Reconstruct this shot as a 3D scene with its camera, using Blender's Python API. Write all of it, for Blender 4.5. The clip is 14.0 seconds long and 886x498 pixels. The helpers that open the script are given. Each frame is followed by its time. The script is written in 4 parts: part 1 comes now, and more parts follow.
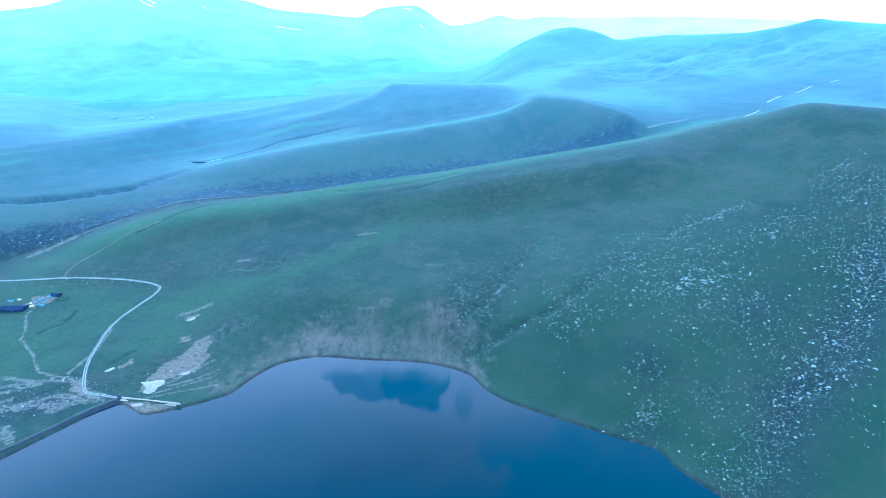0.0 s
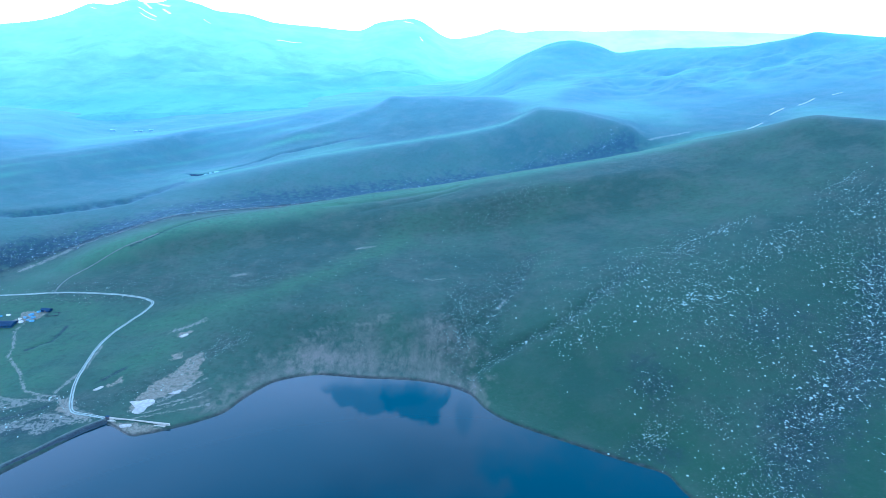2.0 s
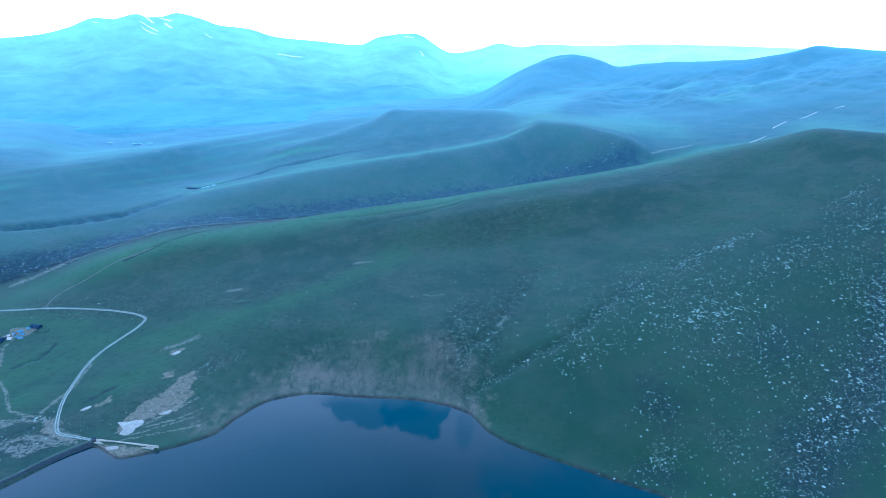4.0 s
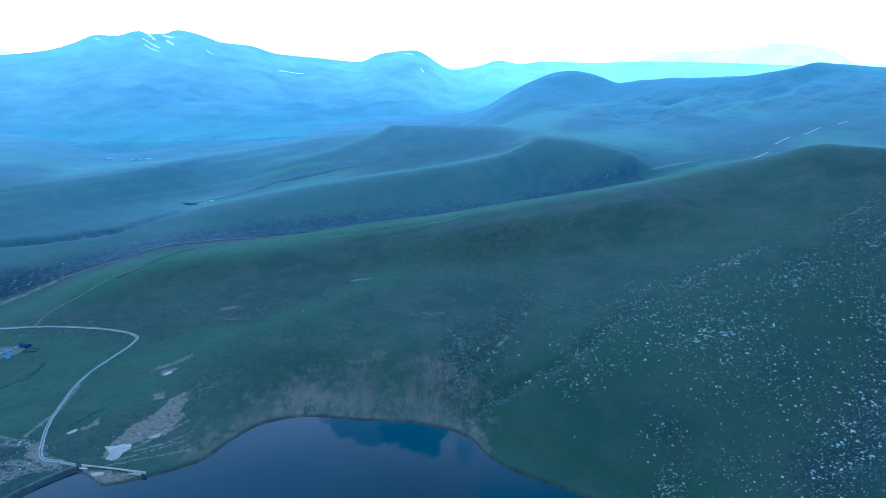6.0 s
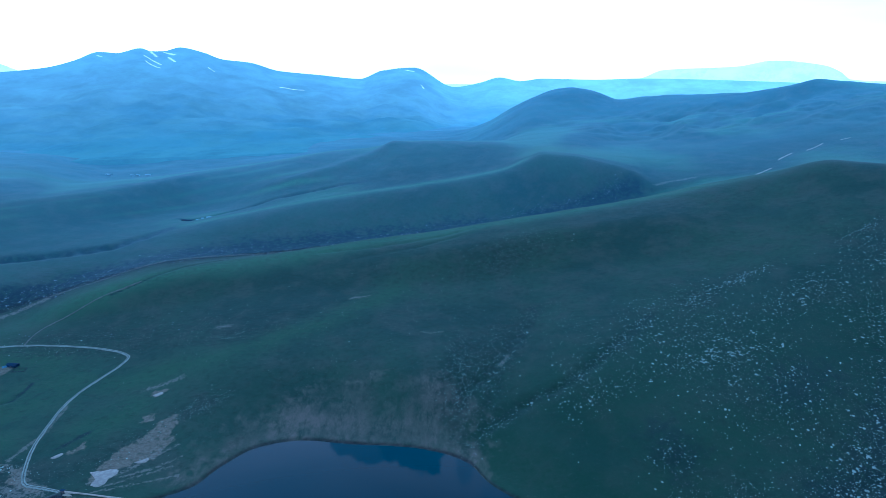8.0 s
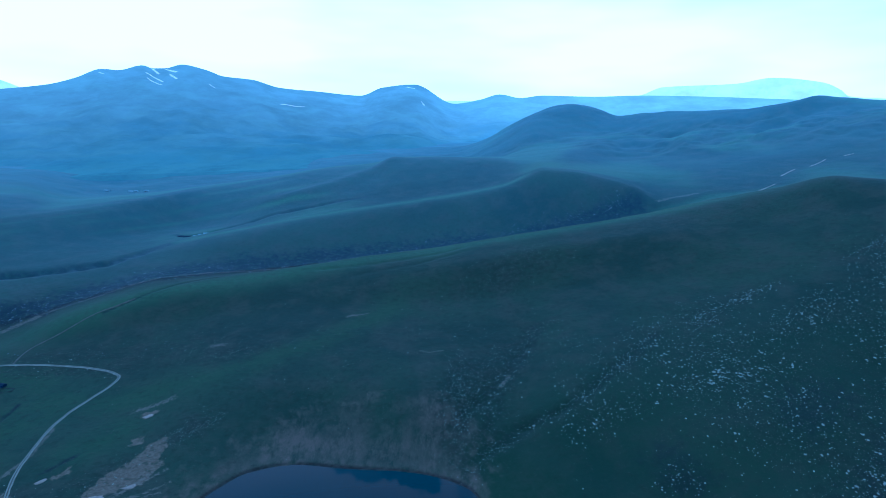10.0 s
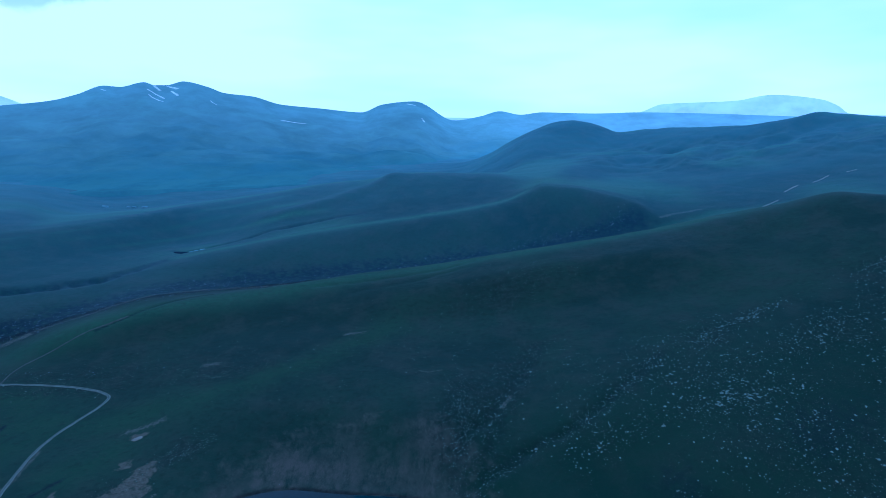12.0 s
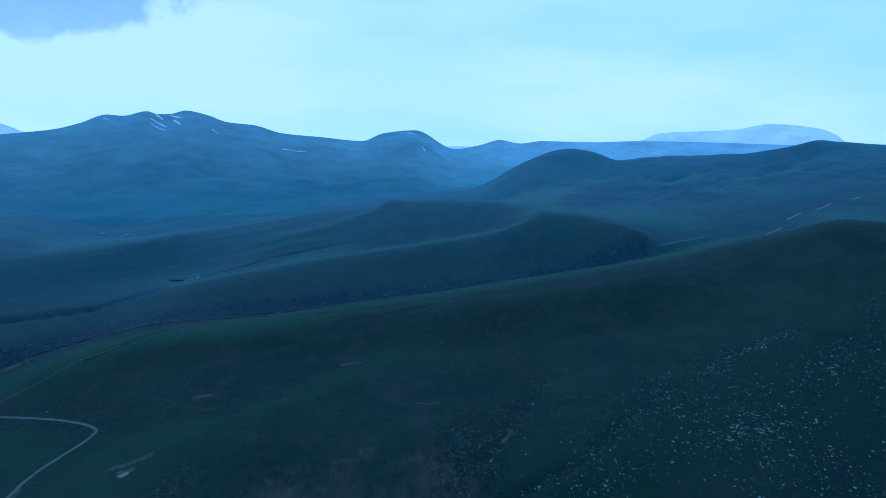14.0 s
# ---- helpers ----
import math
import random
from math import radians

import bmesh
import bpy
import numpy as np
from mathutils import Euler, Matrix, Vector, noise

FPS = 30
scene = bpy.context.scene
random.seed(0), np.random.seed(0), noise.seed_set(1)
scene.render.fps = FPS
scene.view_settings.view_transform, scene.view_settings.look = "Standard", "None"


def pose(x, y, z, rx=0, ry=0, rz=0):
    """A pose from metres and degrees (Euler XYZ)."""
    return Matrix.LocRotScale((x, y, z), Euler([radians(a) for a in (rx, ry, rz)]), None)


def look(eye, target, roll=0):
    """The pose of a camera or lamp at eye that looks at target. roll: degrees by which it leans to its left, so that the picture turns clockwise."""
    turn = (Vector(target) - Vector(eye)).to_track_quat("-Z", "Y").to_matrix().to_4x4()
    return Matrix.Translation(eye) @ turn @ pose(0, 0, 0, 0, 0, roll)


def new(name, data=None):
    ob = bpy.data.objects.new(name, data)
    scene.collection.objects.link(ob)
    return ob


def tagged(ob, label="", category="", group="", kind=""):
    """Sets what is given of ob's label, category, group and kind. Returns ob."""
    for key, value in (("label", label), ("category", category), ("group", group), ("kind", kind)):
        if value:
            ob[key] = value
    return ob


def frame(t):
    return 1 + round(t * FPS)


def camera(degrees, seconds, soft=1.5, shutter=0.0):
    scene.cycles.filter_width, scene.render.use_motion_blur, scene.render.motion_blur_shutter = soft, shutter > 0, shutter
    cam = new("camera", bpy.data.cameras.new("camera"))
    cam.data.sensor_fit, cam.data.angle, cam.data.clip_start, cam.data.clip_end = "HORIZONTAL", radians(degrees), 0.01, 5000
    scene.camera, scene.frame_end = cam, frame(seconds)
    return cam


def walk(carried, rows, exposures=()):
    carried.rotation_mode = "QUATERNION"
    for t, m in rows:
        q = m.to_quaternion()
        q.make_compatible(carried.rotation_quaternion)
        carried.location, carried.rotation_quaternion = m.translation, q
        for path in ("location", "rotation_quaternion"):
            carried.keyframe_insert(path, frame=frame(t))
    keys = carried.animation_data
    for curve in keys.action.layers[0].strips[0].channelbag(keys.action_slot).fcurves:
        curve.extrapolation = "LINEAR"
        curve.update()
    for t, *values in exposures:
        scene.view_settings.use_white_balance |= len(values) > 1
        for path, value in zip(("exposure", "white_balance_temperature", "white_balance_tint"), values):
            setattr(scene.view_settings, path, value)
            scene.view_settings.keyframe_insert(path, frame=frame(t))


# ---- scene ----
cam = camera(74.0, 14.0, soft=0.8)
# seconds, x, y, z of the eye, then yaw, pitch and roll in degrees
ROWS = [
    (0, 0.00, 0.00, 302.41, -0.000, -19.290, 0.848),
    (0.5, 0.23, 3.73, 301.78, 0.011, -19.052, 0.853),
    (1, 0.47, 7.45, 301.16, 0.024, -18.726, 0.858),
    (1.5, 0.70, 11.14, 300.54, 0.037, -18.410, 0.863),
    (2, 0.94, 14.83, 299.92, 0.050, -18.096, 0.868),
    (2.5, 1.18, 18.49, 299.31, 0.063, -17.779, 0.873),
    (3, 1.41, 22.14, 298.69, 0.076, -17.472, 0.879),
    (5.5, 2.61, 40.16, 295.68, 0.147, -15.693, 0.905),
    (6, 2.85, 43.71, 295.09, 0.162, -15.299, 0.910),
    (6.5, 3.09, 47.25, 294.50, 0.177, -14.925, 0.915),
    (7, 3.34, 50.77, 293.91, 0.192, -14.522, 0.920),
    (7.5, 3.58, 54.28, 293.33, 0.207, -14.132, 0.926),
    (8, 3.82, 57.77, 292.75, 0.222, -13.744, 0.931),
    (10.5, 5.06, 74.98, 289.89, 0.300, -11.787, 0.959),
    (11, 5.31, 78.38, 289.32, 0.315, -11.404, 0.965),
    (11.5, 5.56, 81.76, 288.76, 0.331, -11.002, 0.971),
    (12, 5.81, 85.12, 288.21, 0.347, -10.596, 0.977),
    (12.5, 6.06, 88.47, 287.65, 0.363, -10.202, 0.983),
    (13, 6.31, 91.80, 287.10, 0.381, -9.713, 0.988),
    (13.5, 6.56, 95.11, 286.55, 0.404, -8.784, 0.993),
    (14, 6.81, 98.41, 286.01, 0.426, -7.879, 0.998),
]
EXPOSURES = [(0.0, 1.86, 3950, 6), (3.0, 1.44, 3950, 5), (5.5, 0.87, 3850, 5), (8.0, 0.22, 3750, 5), (11.0, -0.40, 3640, 7), (14.0, -1.05, 3620, 7)]
walk(cam, [(t, pose(x, y, z, 90 + pitch, 0, yaw) @ pose(0, 0, 0, 0, 0, roll)) for t, x, y, z, yaw, pitch, roll in ROWS], EXPOSURES)


# ---- sky and sun: a bright, thinly overcast day ----
world = bpy.data.worlds.new("overcast_sky")
scene.world = world
world.use_nodes = True
wt = world.node_tree
wt.nodes.clear()


def wnode(kind, **props):
    n = wt.nodes.new(kind)
    for k, v in props.items():
        n.inputs[k].default_value = v
    return n


SUN_ELEVATION, SUN_AZIMUTH = 48.0, 25.0   # azimuth: degrees to the left of +y
sky = wnode("ShaderNodeTexSky")
sky.sky_type = "NISHITA"
sky.sun_disc = False
sky.sun_elevation = radians(SUN_ELEVATION)
sky.sun_rotation = radians(-SUN_AZIMUTH)
sky.altitude = 2500
coord = wnode("ShaderNodeTexCoord")
stretch = wnode("ShaderNodeMapping", Scale=(1.0, 1.0, 4.5), Location=(0.3, 0.2, 0.0))
puffs = wnode("ShaderNodeTexNoise", Scale=1.5, Detail=4.0, Roughness=0.5)
deck = wnode("ShaderNodeValToRGB")
deck.color_ramp.elements[0].position, deck.color_ramp.elements[0].color = 0.38, (6.9, 7.2, 7.4, 1)
deck.color_ramp.elements[1].position, deck.color_ramp.elements[1].color = 0.60, (9.2, 8.2, 8.2, 1)
blend = wnode("ShaderNodeMix")
blend.data_type = "RGBA"
blend.inputs[0].default_value = 0.85
# the cloud deck is thick overhead and thins out to a bright rim at the horizon
tilt = wnode("ShaderNodeSeparateXYZ")
thick = wnode("ShaderNodeMapRange")
thick.interpolation_type = "SMOOTHSTEP"
for k, v in ((1, 0.33), (2, 0.74), (3, 2.3), (4, 0.48)):
    thick.inputs[k].default_value = v
shade = wnode("ShaderNodeMix")
shade.data_type, shade.blend_type = "RGBA", "MULTIPLY"
shade.inputs[0].default_value = 1.0
# darker undersides of broken cloud, overhead only
under = wnode("ShaderNodeMapping", Scale=(1.0, 1.0, 1.6), Location=(2.78, 1.3, 0.0))
lumps = wnode("ShaderNodeTexNoise", Scale=3.2, Detail=4.0, Roughness=0.5)
belly = wnode("ShaderNodeMapRange")
belly.interpolation_type = "SMOOTHSTEP"
for k, v in ((1, 0.47), (2, 0.56), (3, 1.05), (4, 0.42)):
    belly.inputs[k].default_value = v
# the deck is thinner on the sun's side
side = wnode("ShaderNodeMapRange")
for k, v in ((1, -0.45), (2, 0.40), (3, 1.35), (4, 0.60)):
    side.inputs[k].default_value = v
both = wnode("ShaderNodeMath")
both.operation = "MULTIPLY"
blue = wnode("ShaderNodeVectorMath")
blue.operation = "SCALE"
blue.inputs[0].default_value = (0.83, 1.0, 1.05)
high = wnode("ShaderNodeMapRange")
high.interpolation_type = "SMOOTHSTEP"
for k, v in ((1, 0.50), (2, 0.85), (3, 0.0), (4, 1.0)):
    high.inputs[k].default_value = v
cover = wnode("ShaderNodeMix")
cover.data_type, cover.blend_type = "RGBA", "MULTIPLY"


def wmath(op, a, b=0.0, c=0.0):
    n = wnode("ShaderNodeMath")
    n.operation = op
    for k, v in enumerate((a, b, c)):
        if hasattr(v, "is_output"):
            wt.links.new(v, n.inputs[k])
        else:
            n.inputs[k].default_value = v
    return n.outputs[0]


def wstep(value, a, b):
    n = wnode("ShaderNodeMapRange")
    n.interpolation_type = "SMOOTHSTEP"
    wt.links.new(value, n.inputs[0])
    n.inputs[1].default_value, n.inputs[2].default_value = a, b
    return n.outputs[0]


# single grey clouds before the lit deck, on a plane that stands to the north: a sharp billowing top, a base that melts away
north = wmath("MAXIMUM", tilt.outputs["Y"], 0.05)
across, up = wmath("DIVIDE", tilt.outputs["X"], north), wmath("DIVIDE", tilt.outputs["Z"], north)
billow = wnode("ShaderNodeTexNoise", Scale=13.0, Detail=6.0, Roughness=0.58)
wt.links.new(coord.outputs["Generated"], billow.inputs["Vector"])
ahead = wstep(tilt.outputs["Y"], 0.2, 0.45)


def grey_cloud(x, base, half, tall, edge, ragged, melt, light):
    u = wmath("DIVIDE", wmath("SUBTRACT", across, x), half)
    v = wmath("DIVIDE", wmath("SUBTRACT", up, base), tall)
    away = wmath("SQRT", wmath("ADD", wmath("MULTIPLY", u, u), wmath("MULTIPLY", v, v)))
    puff = wmath("MULTIPLY", wmath("SUBTRACT", billow.outputs["Fac"], 0.5), ragged)
    away = wmath("ADD", away, puff)
    body = wmath("MULTIPLY", wstep(away, 1.0 + edge, 1.0 - edge), wstep(wmath("ADD", v, wmath("MULTIPLY", puff, 1.6)), -melt, 0.2))
    return wmath("MULTIPLY_ADD", wmath("MULTIPLY", body, ahead), light - 1.0, 1.0)


grey = grey_cloud(-0.05, 0.625, 0.068, 0.074, 0.05, 1.7, 0.8, 0.12)
for more in (grey_cloud(-0.125, 0.622, 0.10, 0.044, 0.08, 2.0, 0.9, 0.25), grey_cloud(0.045, 0.67, 0.018, 0.045, 0.25, 1.2, 1.2, 0.6), grey_cloud(0.38, 0.80, 0.30, 0.17, 0.16, 1.7, 1.2, 0.22),
             grey_cloud(-0.74, 0.275, 0.29, 0.068, 0.14, 1.2, 4.0, 0.45), grey_cloud(-0.05, 0.90, 0.40, 0.10, 0.5, 1.0, 1.0, 0.6)):
    grey = wmath("MULTIPLY", grey, more)
clouded = wnode("ShaderNodeMix")
clouded.data_type = "RGBA"
clouded.inputs[6].default_value = (2.0, 5.0, 6.2, 1)   # the blue-grey of their shaded side
background = wnode("ShaderNodeBackground", Strength=0.1)
sky_out = wnode("ShaderNodeOutputWorld")
for a, b in ((coord.outputs["Generated"], stretch.inputs["Vector"]), (stretch.outputs["Vector"], puffs.inputs["Vector"]),
             (puffs.outputs["Fac"], deck.inputs["Fac"]), (sky.outputs["Color"], blend.inputs[6]), (coord.outputs["Generated"], tilt.inputs[0]), (tilt.outputs["Z"], thick.inputs[0]),
             (deck.outputs["Color"], shade.inputs[6]), (thick.outputs[0], shade.inputs[7]), (shade.outputs[2], cover.inputs[6]), (cover.outputs[2], blend.inputs[7]),
             (coord.outputs["Generated"], under.inputs["Vector"]), (under.outputs["Vector"], lumps.inputs["Vector"]), (lumps.outputs["Fac"], belly.inputs[0]),
             (tilt.outputs["X"], side.inputs[0]), (belly.outputs[0], both.inputs[0]), (side.outputs[0], both.inputs[1]), (both.outputs[0], blue.inputs["Scale"]), (blue.outputs[0], cover.inputs[7]), (tilt.outputs["Z"], high.inputs[0]), (high.outputs[0], cover.inputs[0]),
             (grey, clouded.inputs[0]), (blend.outputs[2], clouded.inputs[7]), (clouded.outputs[2], background.inputs["Color"]), (background.outputs["Background"], sky_out.inputs["Surface"])):
    wt.links.new(a, b)

sun = new("sun", bpy.data.lights.new("sun", "SUN"))
sun.data.energy, sun.data.angle, sun.data.color = 0.8, radians(12), (1.0, 0.97, 0.92)
sun.matrix_world = look((0, 0, 900), Vector((0, 0, 900)) - Vector((-math.sin(radians(SUN_AZIMUTH)) * math.cos(radians(SUN_ELEVATION)),
                        math.cos(radians(SUN_AZIMUTH)) * math.cos(radians(SUN_ELEVATION)), math.sin(radians(SUN_ELEVATION)))))


# ---- materials ----
class Mat:
    """A node material with short ways to add nodes and links."""

    def __init__(self, name):
        self.m = bpy.data.materials.new(name)
        self.m.use_nodes = True
        self.t = self.m.node_tree
        self.b = self.t.nodes["Principled BSDF"]

    def node(self, kind, **props):
        n = self.t.nodes.new(kind)
        for k, v in props.items():
            n.inputs[k.replace("_", " ")].default_value = v
        return n

    def link(self, a, b):
        self.t.links.new(a, b)

    def put(self, socket, value):
        if hasattr(value, "is_output"):
            self.link(value, socket)
        else:
            socket.default_value = value

    def pos(self):
        return self.node("ShaderNodeNewGeometry").outputs["Position"]

    def noise(self, scale, detail=4.0, rough=0.55, vector=None, squash=None):
        v = vector or self.pos()
        if squash:
            mp = self.node("ShaderNodeMapping")
            mp.inputs["Scale"].default_value = squash
            self.link(v, mp.inputs["Vector"])
            v = mp.outputs["Vector"]
        n = self.node("ShaderNodeTexNoise", Scale=scale, Detail=detail, Roughness=rough)
        self.link(v, n.inputs["Vector"])
        return n.outputs["Fac"]

    def attr(self, name):
        n = self.node("ShaderNodeAttribute")
        n.attribute_name = name
        return n.outputs["Fac"]

    def span(self, value, a, b, c=0.0, d=1.0):
        n = self.node("ShaderNodeMapRange")
        n.interpolation_type = "SMOOTHSTEP"
        self.put(n.inputs[0], value)
        for k, v in enumerate((a, b, c, d)):
            n.inputs[k + 1].default_value = v
        return n.outputs[0]

    def math(self, op, a, b=0.0):
        n = self.node("ShaderNodeMath")
        n.operation = op
        self.put(n.inputs[0], a)
        self.put(n.inputs[1], b)
        return n.outputs[0]

    def mix(self, fac, a, b, kind="MIX"):
        n = self.node("ShaderNodeMix")
        n.data_type = "RGBA"
        n.blend_type = kind
        self.put(n.inputs[0], fac)
        self.put(n.inputs[6], a if hasattr(a, "is_output") else (*a, 1))
        self.put(n.inputs[7], b if hasattr(b, "is_output") else (*b, 1))
        return n.outputs[2]

    def bump(self, height, strength=0.5, distance=0.3):
        n = self.node("ShaderNodeBump", Strength=strength, Distance=distance)
        self.link(height, n.inputs["Height"])
        self.link(n.outputs["Normal"], self.b.inputs["Normal"])

    def done(self, color, rough=0.9, **props):
        self.put(self.b.inputs["Base Color"], color if hasattr(color, "is_output") else (*color, 1))
        self.put(self.b.inputs["Roughness"], rough)
        for k, v in props.items():
            self.put(self.b.inputs[k.replace("_", " ")], v)
        return self.m


def ground_material(name="alpine_meadow", glow=None, strength=0.0, bench=(0.046, 0.104, 0.056)):
    """Mountain grassland; on the backdrop of distant hills the haze is painted as a glow."""
    m = Mat(name)
    broad, mid, fine, grain = m.noise(0.006, 4), m.noise(0.03, 5, 0.6), m.noise(0.16, 5, 0.65), m.noise(0.9, 4, 0.7)
    grass = m.mix(m.span(broad, 0.35, 0.65), (0.016, 0.039, 0.029), (0.026, 0.054, 0.034))
    grass = m.mix(m.span(mid, 0.42, 0.68, 0, 0.7), grass, (0.036, 0.053, 0.041))
    grass = m.mix(m.math("MULTIPLY", m.attr("lush"), m.span(mid, 0.3, 0.6, 0.35, 0.85)), grass, (0.028, 0.068, 0.033))
    grass = m.mix(m.math("MULTIPLY", m.attr("stony"), m.span(fine, 0.3, 0.65, 0.15, 0.75)), grass, (0.014, 0.028, 0.022))
    grass = m.mix(m.span(fine, 0.45, 0.75, 0, 0.5), grass, (0.012, 0.026, 0.017))
    grass = m.mix(m.span(grain, 0.52, 0.72, 0, 0.5), grass, (0.044, 0.055, 0.042))
    grass = m.mix(m.math("MULTIPLY", m.attr("deep"), m.span(fine, 0.3, 0.7, 0.85, 0.45)), grass, (0.012, 0.036, 0.018))
    # small stones in the turf
    cells = m.node("ShaderNodeTexVoronoi", Scale=0.42)
    m.link(m.pos(), cells.inputs["Vector"])
    lumps = m.math("MULTIPLY", m.span(cells.outputs["Distance"], 0.10, 0.24, 1.0, 0.0), m.span(m.math("ADD", m.attr("stony"), m.span(mid, 0.45, 0.75, -0.1, 0.35)), 0.1, 0.9))
    grass = m.mix(m.math("MULTIPLY", lumps, 0.6), grass, (0.13, 0.14, 0.125))
    # light on flat benches, painted as a brighter green
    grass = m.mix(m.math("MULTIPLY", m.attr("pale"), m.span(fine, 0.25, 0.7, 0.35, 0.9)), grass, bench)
    # sparse stony turf, dry lakeside slope, bare soil, dust, the bank's shadow painted along the waterline
    # dark rubble, blued in place of haze; the same tone paints shade into ditches
    rub = m.math("MULTIPLY", m.attr("rubble"), m.span(fine, 0.32, 0.55, 0.3, 1.0))
    grass = m.mix(m.math("MULTIPLY", rub, 0.92), grass, m.mix(m.span(grain, 0.55, 0.75), (0.006, 0.014, 0.024), (0.048, 0.082, 0.102)))
    dry = m.math("MULTIPLY", m.attr("dry"), m.span(m.noise(0.11, 9, 0.76, squash=(1.0, 0.45, 0.45)), 0.30, 0.62))
    grass = m.mix(m.math("MULTIPLY", dry, 0.85), grass, m.mix(grain, (0.062, 0.064, 0.054), (0.122, 0.122, 0.104)))
    crumbs = m.noise(0.34, 8, 0.80)
    bare = m.span(m.math("ADD", m.math("MULTIPLY", m.attr("bare"), 1.2), m.span(m.noise(0.22, 8, 0.75), 0.36, 0.66, -0.85, 0.0)), 0.05, 0.75, 0.0, 0.9)
    soil = m.mix(m.span(crumbs, 0.4, 0.62), (0.080, 0.082, 0.062), (0.135, 0.135, 0.106))
    soil = m.mix(m.span(grain, 0.5, 0.7, 0, 0.5), soil, (0.20, 0.198, 0.158))
    color = m.mix(bare, grass, soil)
    dust = m.span(m.math("ADD", m.math("MULTIPLY", m.attr("dust"), 0.72), m.span(crumbs, 0.36, 0.64, -0.9, 0.1)), 0.0, 0.35)
    color = m.mix(m.math("MULTIPLY", dust, 0.7), color, (0.125, 0.135, 0.115))
    color = m.mix(m.math("MULTIPLY", m.attr("shore"), 0.9), color, m.mix(m.span(fine, 0.4, 0.65), (0.008, 0.012, 0.014), (0.030, 0.037, 0.040)))
    color = m.mix(1.0, color, (1.13, 1.08, 1.06), "MULTIPLY")   # even, slightly warm gain over all the ground colours
    m.bump(m.math("ADD", fine, m.math("MULTIPLY", grain, 0.4)), 0.6, 1.0)
    # blue sheen that gains with distance, in place of haze
    haze_sheen = 0.06 if glow else m.span(m.attr("far_zone"), 0.1, 1.0, 0.03, 0.4)
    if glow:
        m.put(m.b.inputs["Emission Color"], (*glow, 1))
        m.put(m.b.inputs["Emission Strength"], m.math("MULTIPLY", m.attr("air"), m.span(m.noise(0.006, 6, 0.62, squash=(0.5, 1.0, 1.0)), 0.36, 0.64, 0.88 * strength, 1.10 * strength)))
    return m.done(color, 0.95, Specular_IOR_Level=0.15, Sheen_Weight=haze_sheen, Sheen_Roughness=0.55, Sheen_Tint=(0.45, 0.78, 1.0, 1))


def water_material():
    m = Mat("lake_water")
    m.bump(m.math("ADD", m.noise(0.35, 3), m.noise(0.05, 3)), 0.012, 0.2)
    return m.done((0.003, 0.016, 0.025), 0.02, IOR=1.33, Specular_IOR_Level=0.5, Specular_Tint=(0.48, 0.92, 1.0, 1))


def range_material(name, tone, glow, foot):
    """A distant mountainside; nearly all that is seen of it is haze, painted as a glow of its surface."""
    m = Mat(name)
    spots, streaks = m.noise(0.0035, 6, 0.62), m.noise(0.010, 6, 0.66, squash=(0.55, 0.35, 1.0))
    ribs = m.noise(0.006, 7, 0.68)
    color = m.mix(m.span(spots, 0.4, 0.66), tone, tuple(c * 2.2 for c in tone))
    # the foot is painted lighter, to match the sunlit plain before it
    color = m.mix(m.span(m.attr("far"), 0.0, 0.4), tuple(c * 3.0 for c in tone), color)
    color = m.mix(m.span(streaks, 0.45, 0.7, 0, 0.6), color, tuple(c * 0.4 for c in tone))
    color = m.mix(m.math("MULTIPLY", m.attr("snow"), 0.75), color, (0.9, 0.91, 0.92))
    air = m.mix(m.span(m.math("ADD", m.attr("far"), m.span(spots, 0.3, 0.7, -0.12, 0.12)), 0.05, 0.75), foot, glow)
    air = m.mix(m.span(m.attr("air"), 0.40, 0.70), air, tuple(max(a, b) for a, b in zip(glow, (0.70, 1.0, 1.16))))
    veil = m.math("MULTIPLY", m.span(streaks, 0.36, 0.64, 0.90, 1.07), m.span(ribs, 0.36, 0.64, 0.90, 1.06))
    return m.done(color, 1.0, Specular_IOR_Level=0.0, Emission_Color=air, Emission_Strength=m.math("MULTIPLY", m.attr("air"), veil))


def mottled(name, dark, light, scale, rough=0.9, bump=0.4, depth=0.1, **props):
    """A plain surface with grain and stains; no two objects quite alike."""
    m = Mat(name)
    own = m.node("ShaderNodeObjectInfo").outputs["Random"]
    fine, wide = m.noise(scale, 5, 0.65), m.noise(scale * 0.17, 4)
    color = m.mix(m.span(fine, 0.35, 0.68), dark, light)
    color = m.mix(m.span(wide, 0.45, 0.7, 0, 0.4), color, tuple(c * 0.6 for c in dark))
    color = m.mix(m.math("MULTIPLY", own, 0.3), color, tuple(c * 0.7 for c in dark))
    m.bump(fine, bump, depth)
    return m.done(color, rough, **props)


GROUND, WATER = ground_material(), water_material()
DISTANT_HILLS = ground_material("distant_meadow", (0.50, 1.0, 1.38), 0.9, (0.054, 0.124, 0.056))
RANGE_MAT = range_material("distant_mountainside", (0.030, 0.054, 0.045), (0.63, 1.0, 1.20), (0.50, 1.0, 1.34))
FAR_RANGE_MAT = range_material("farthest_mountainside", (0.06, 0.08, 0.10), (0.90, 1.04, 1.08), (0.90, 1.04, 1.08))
ROCK = mottled("lichen_grey_rock", (0.18, 0.245, 0.215), (0.39, 0.49, 0.44), 1.6, 0.9, 0.6, 0.15)
DARK_ROCK = mottled("dark_basalt_rock", (0.008, 0.016, 0.024), (0.050, 0.078, 0.095), 1.6, 0.9, 0.6, 0.15)
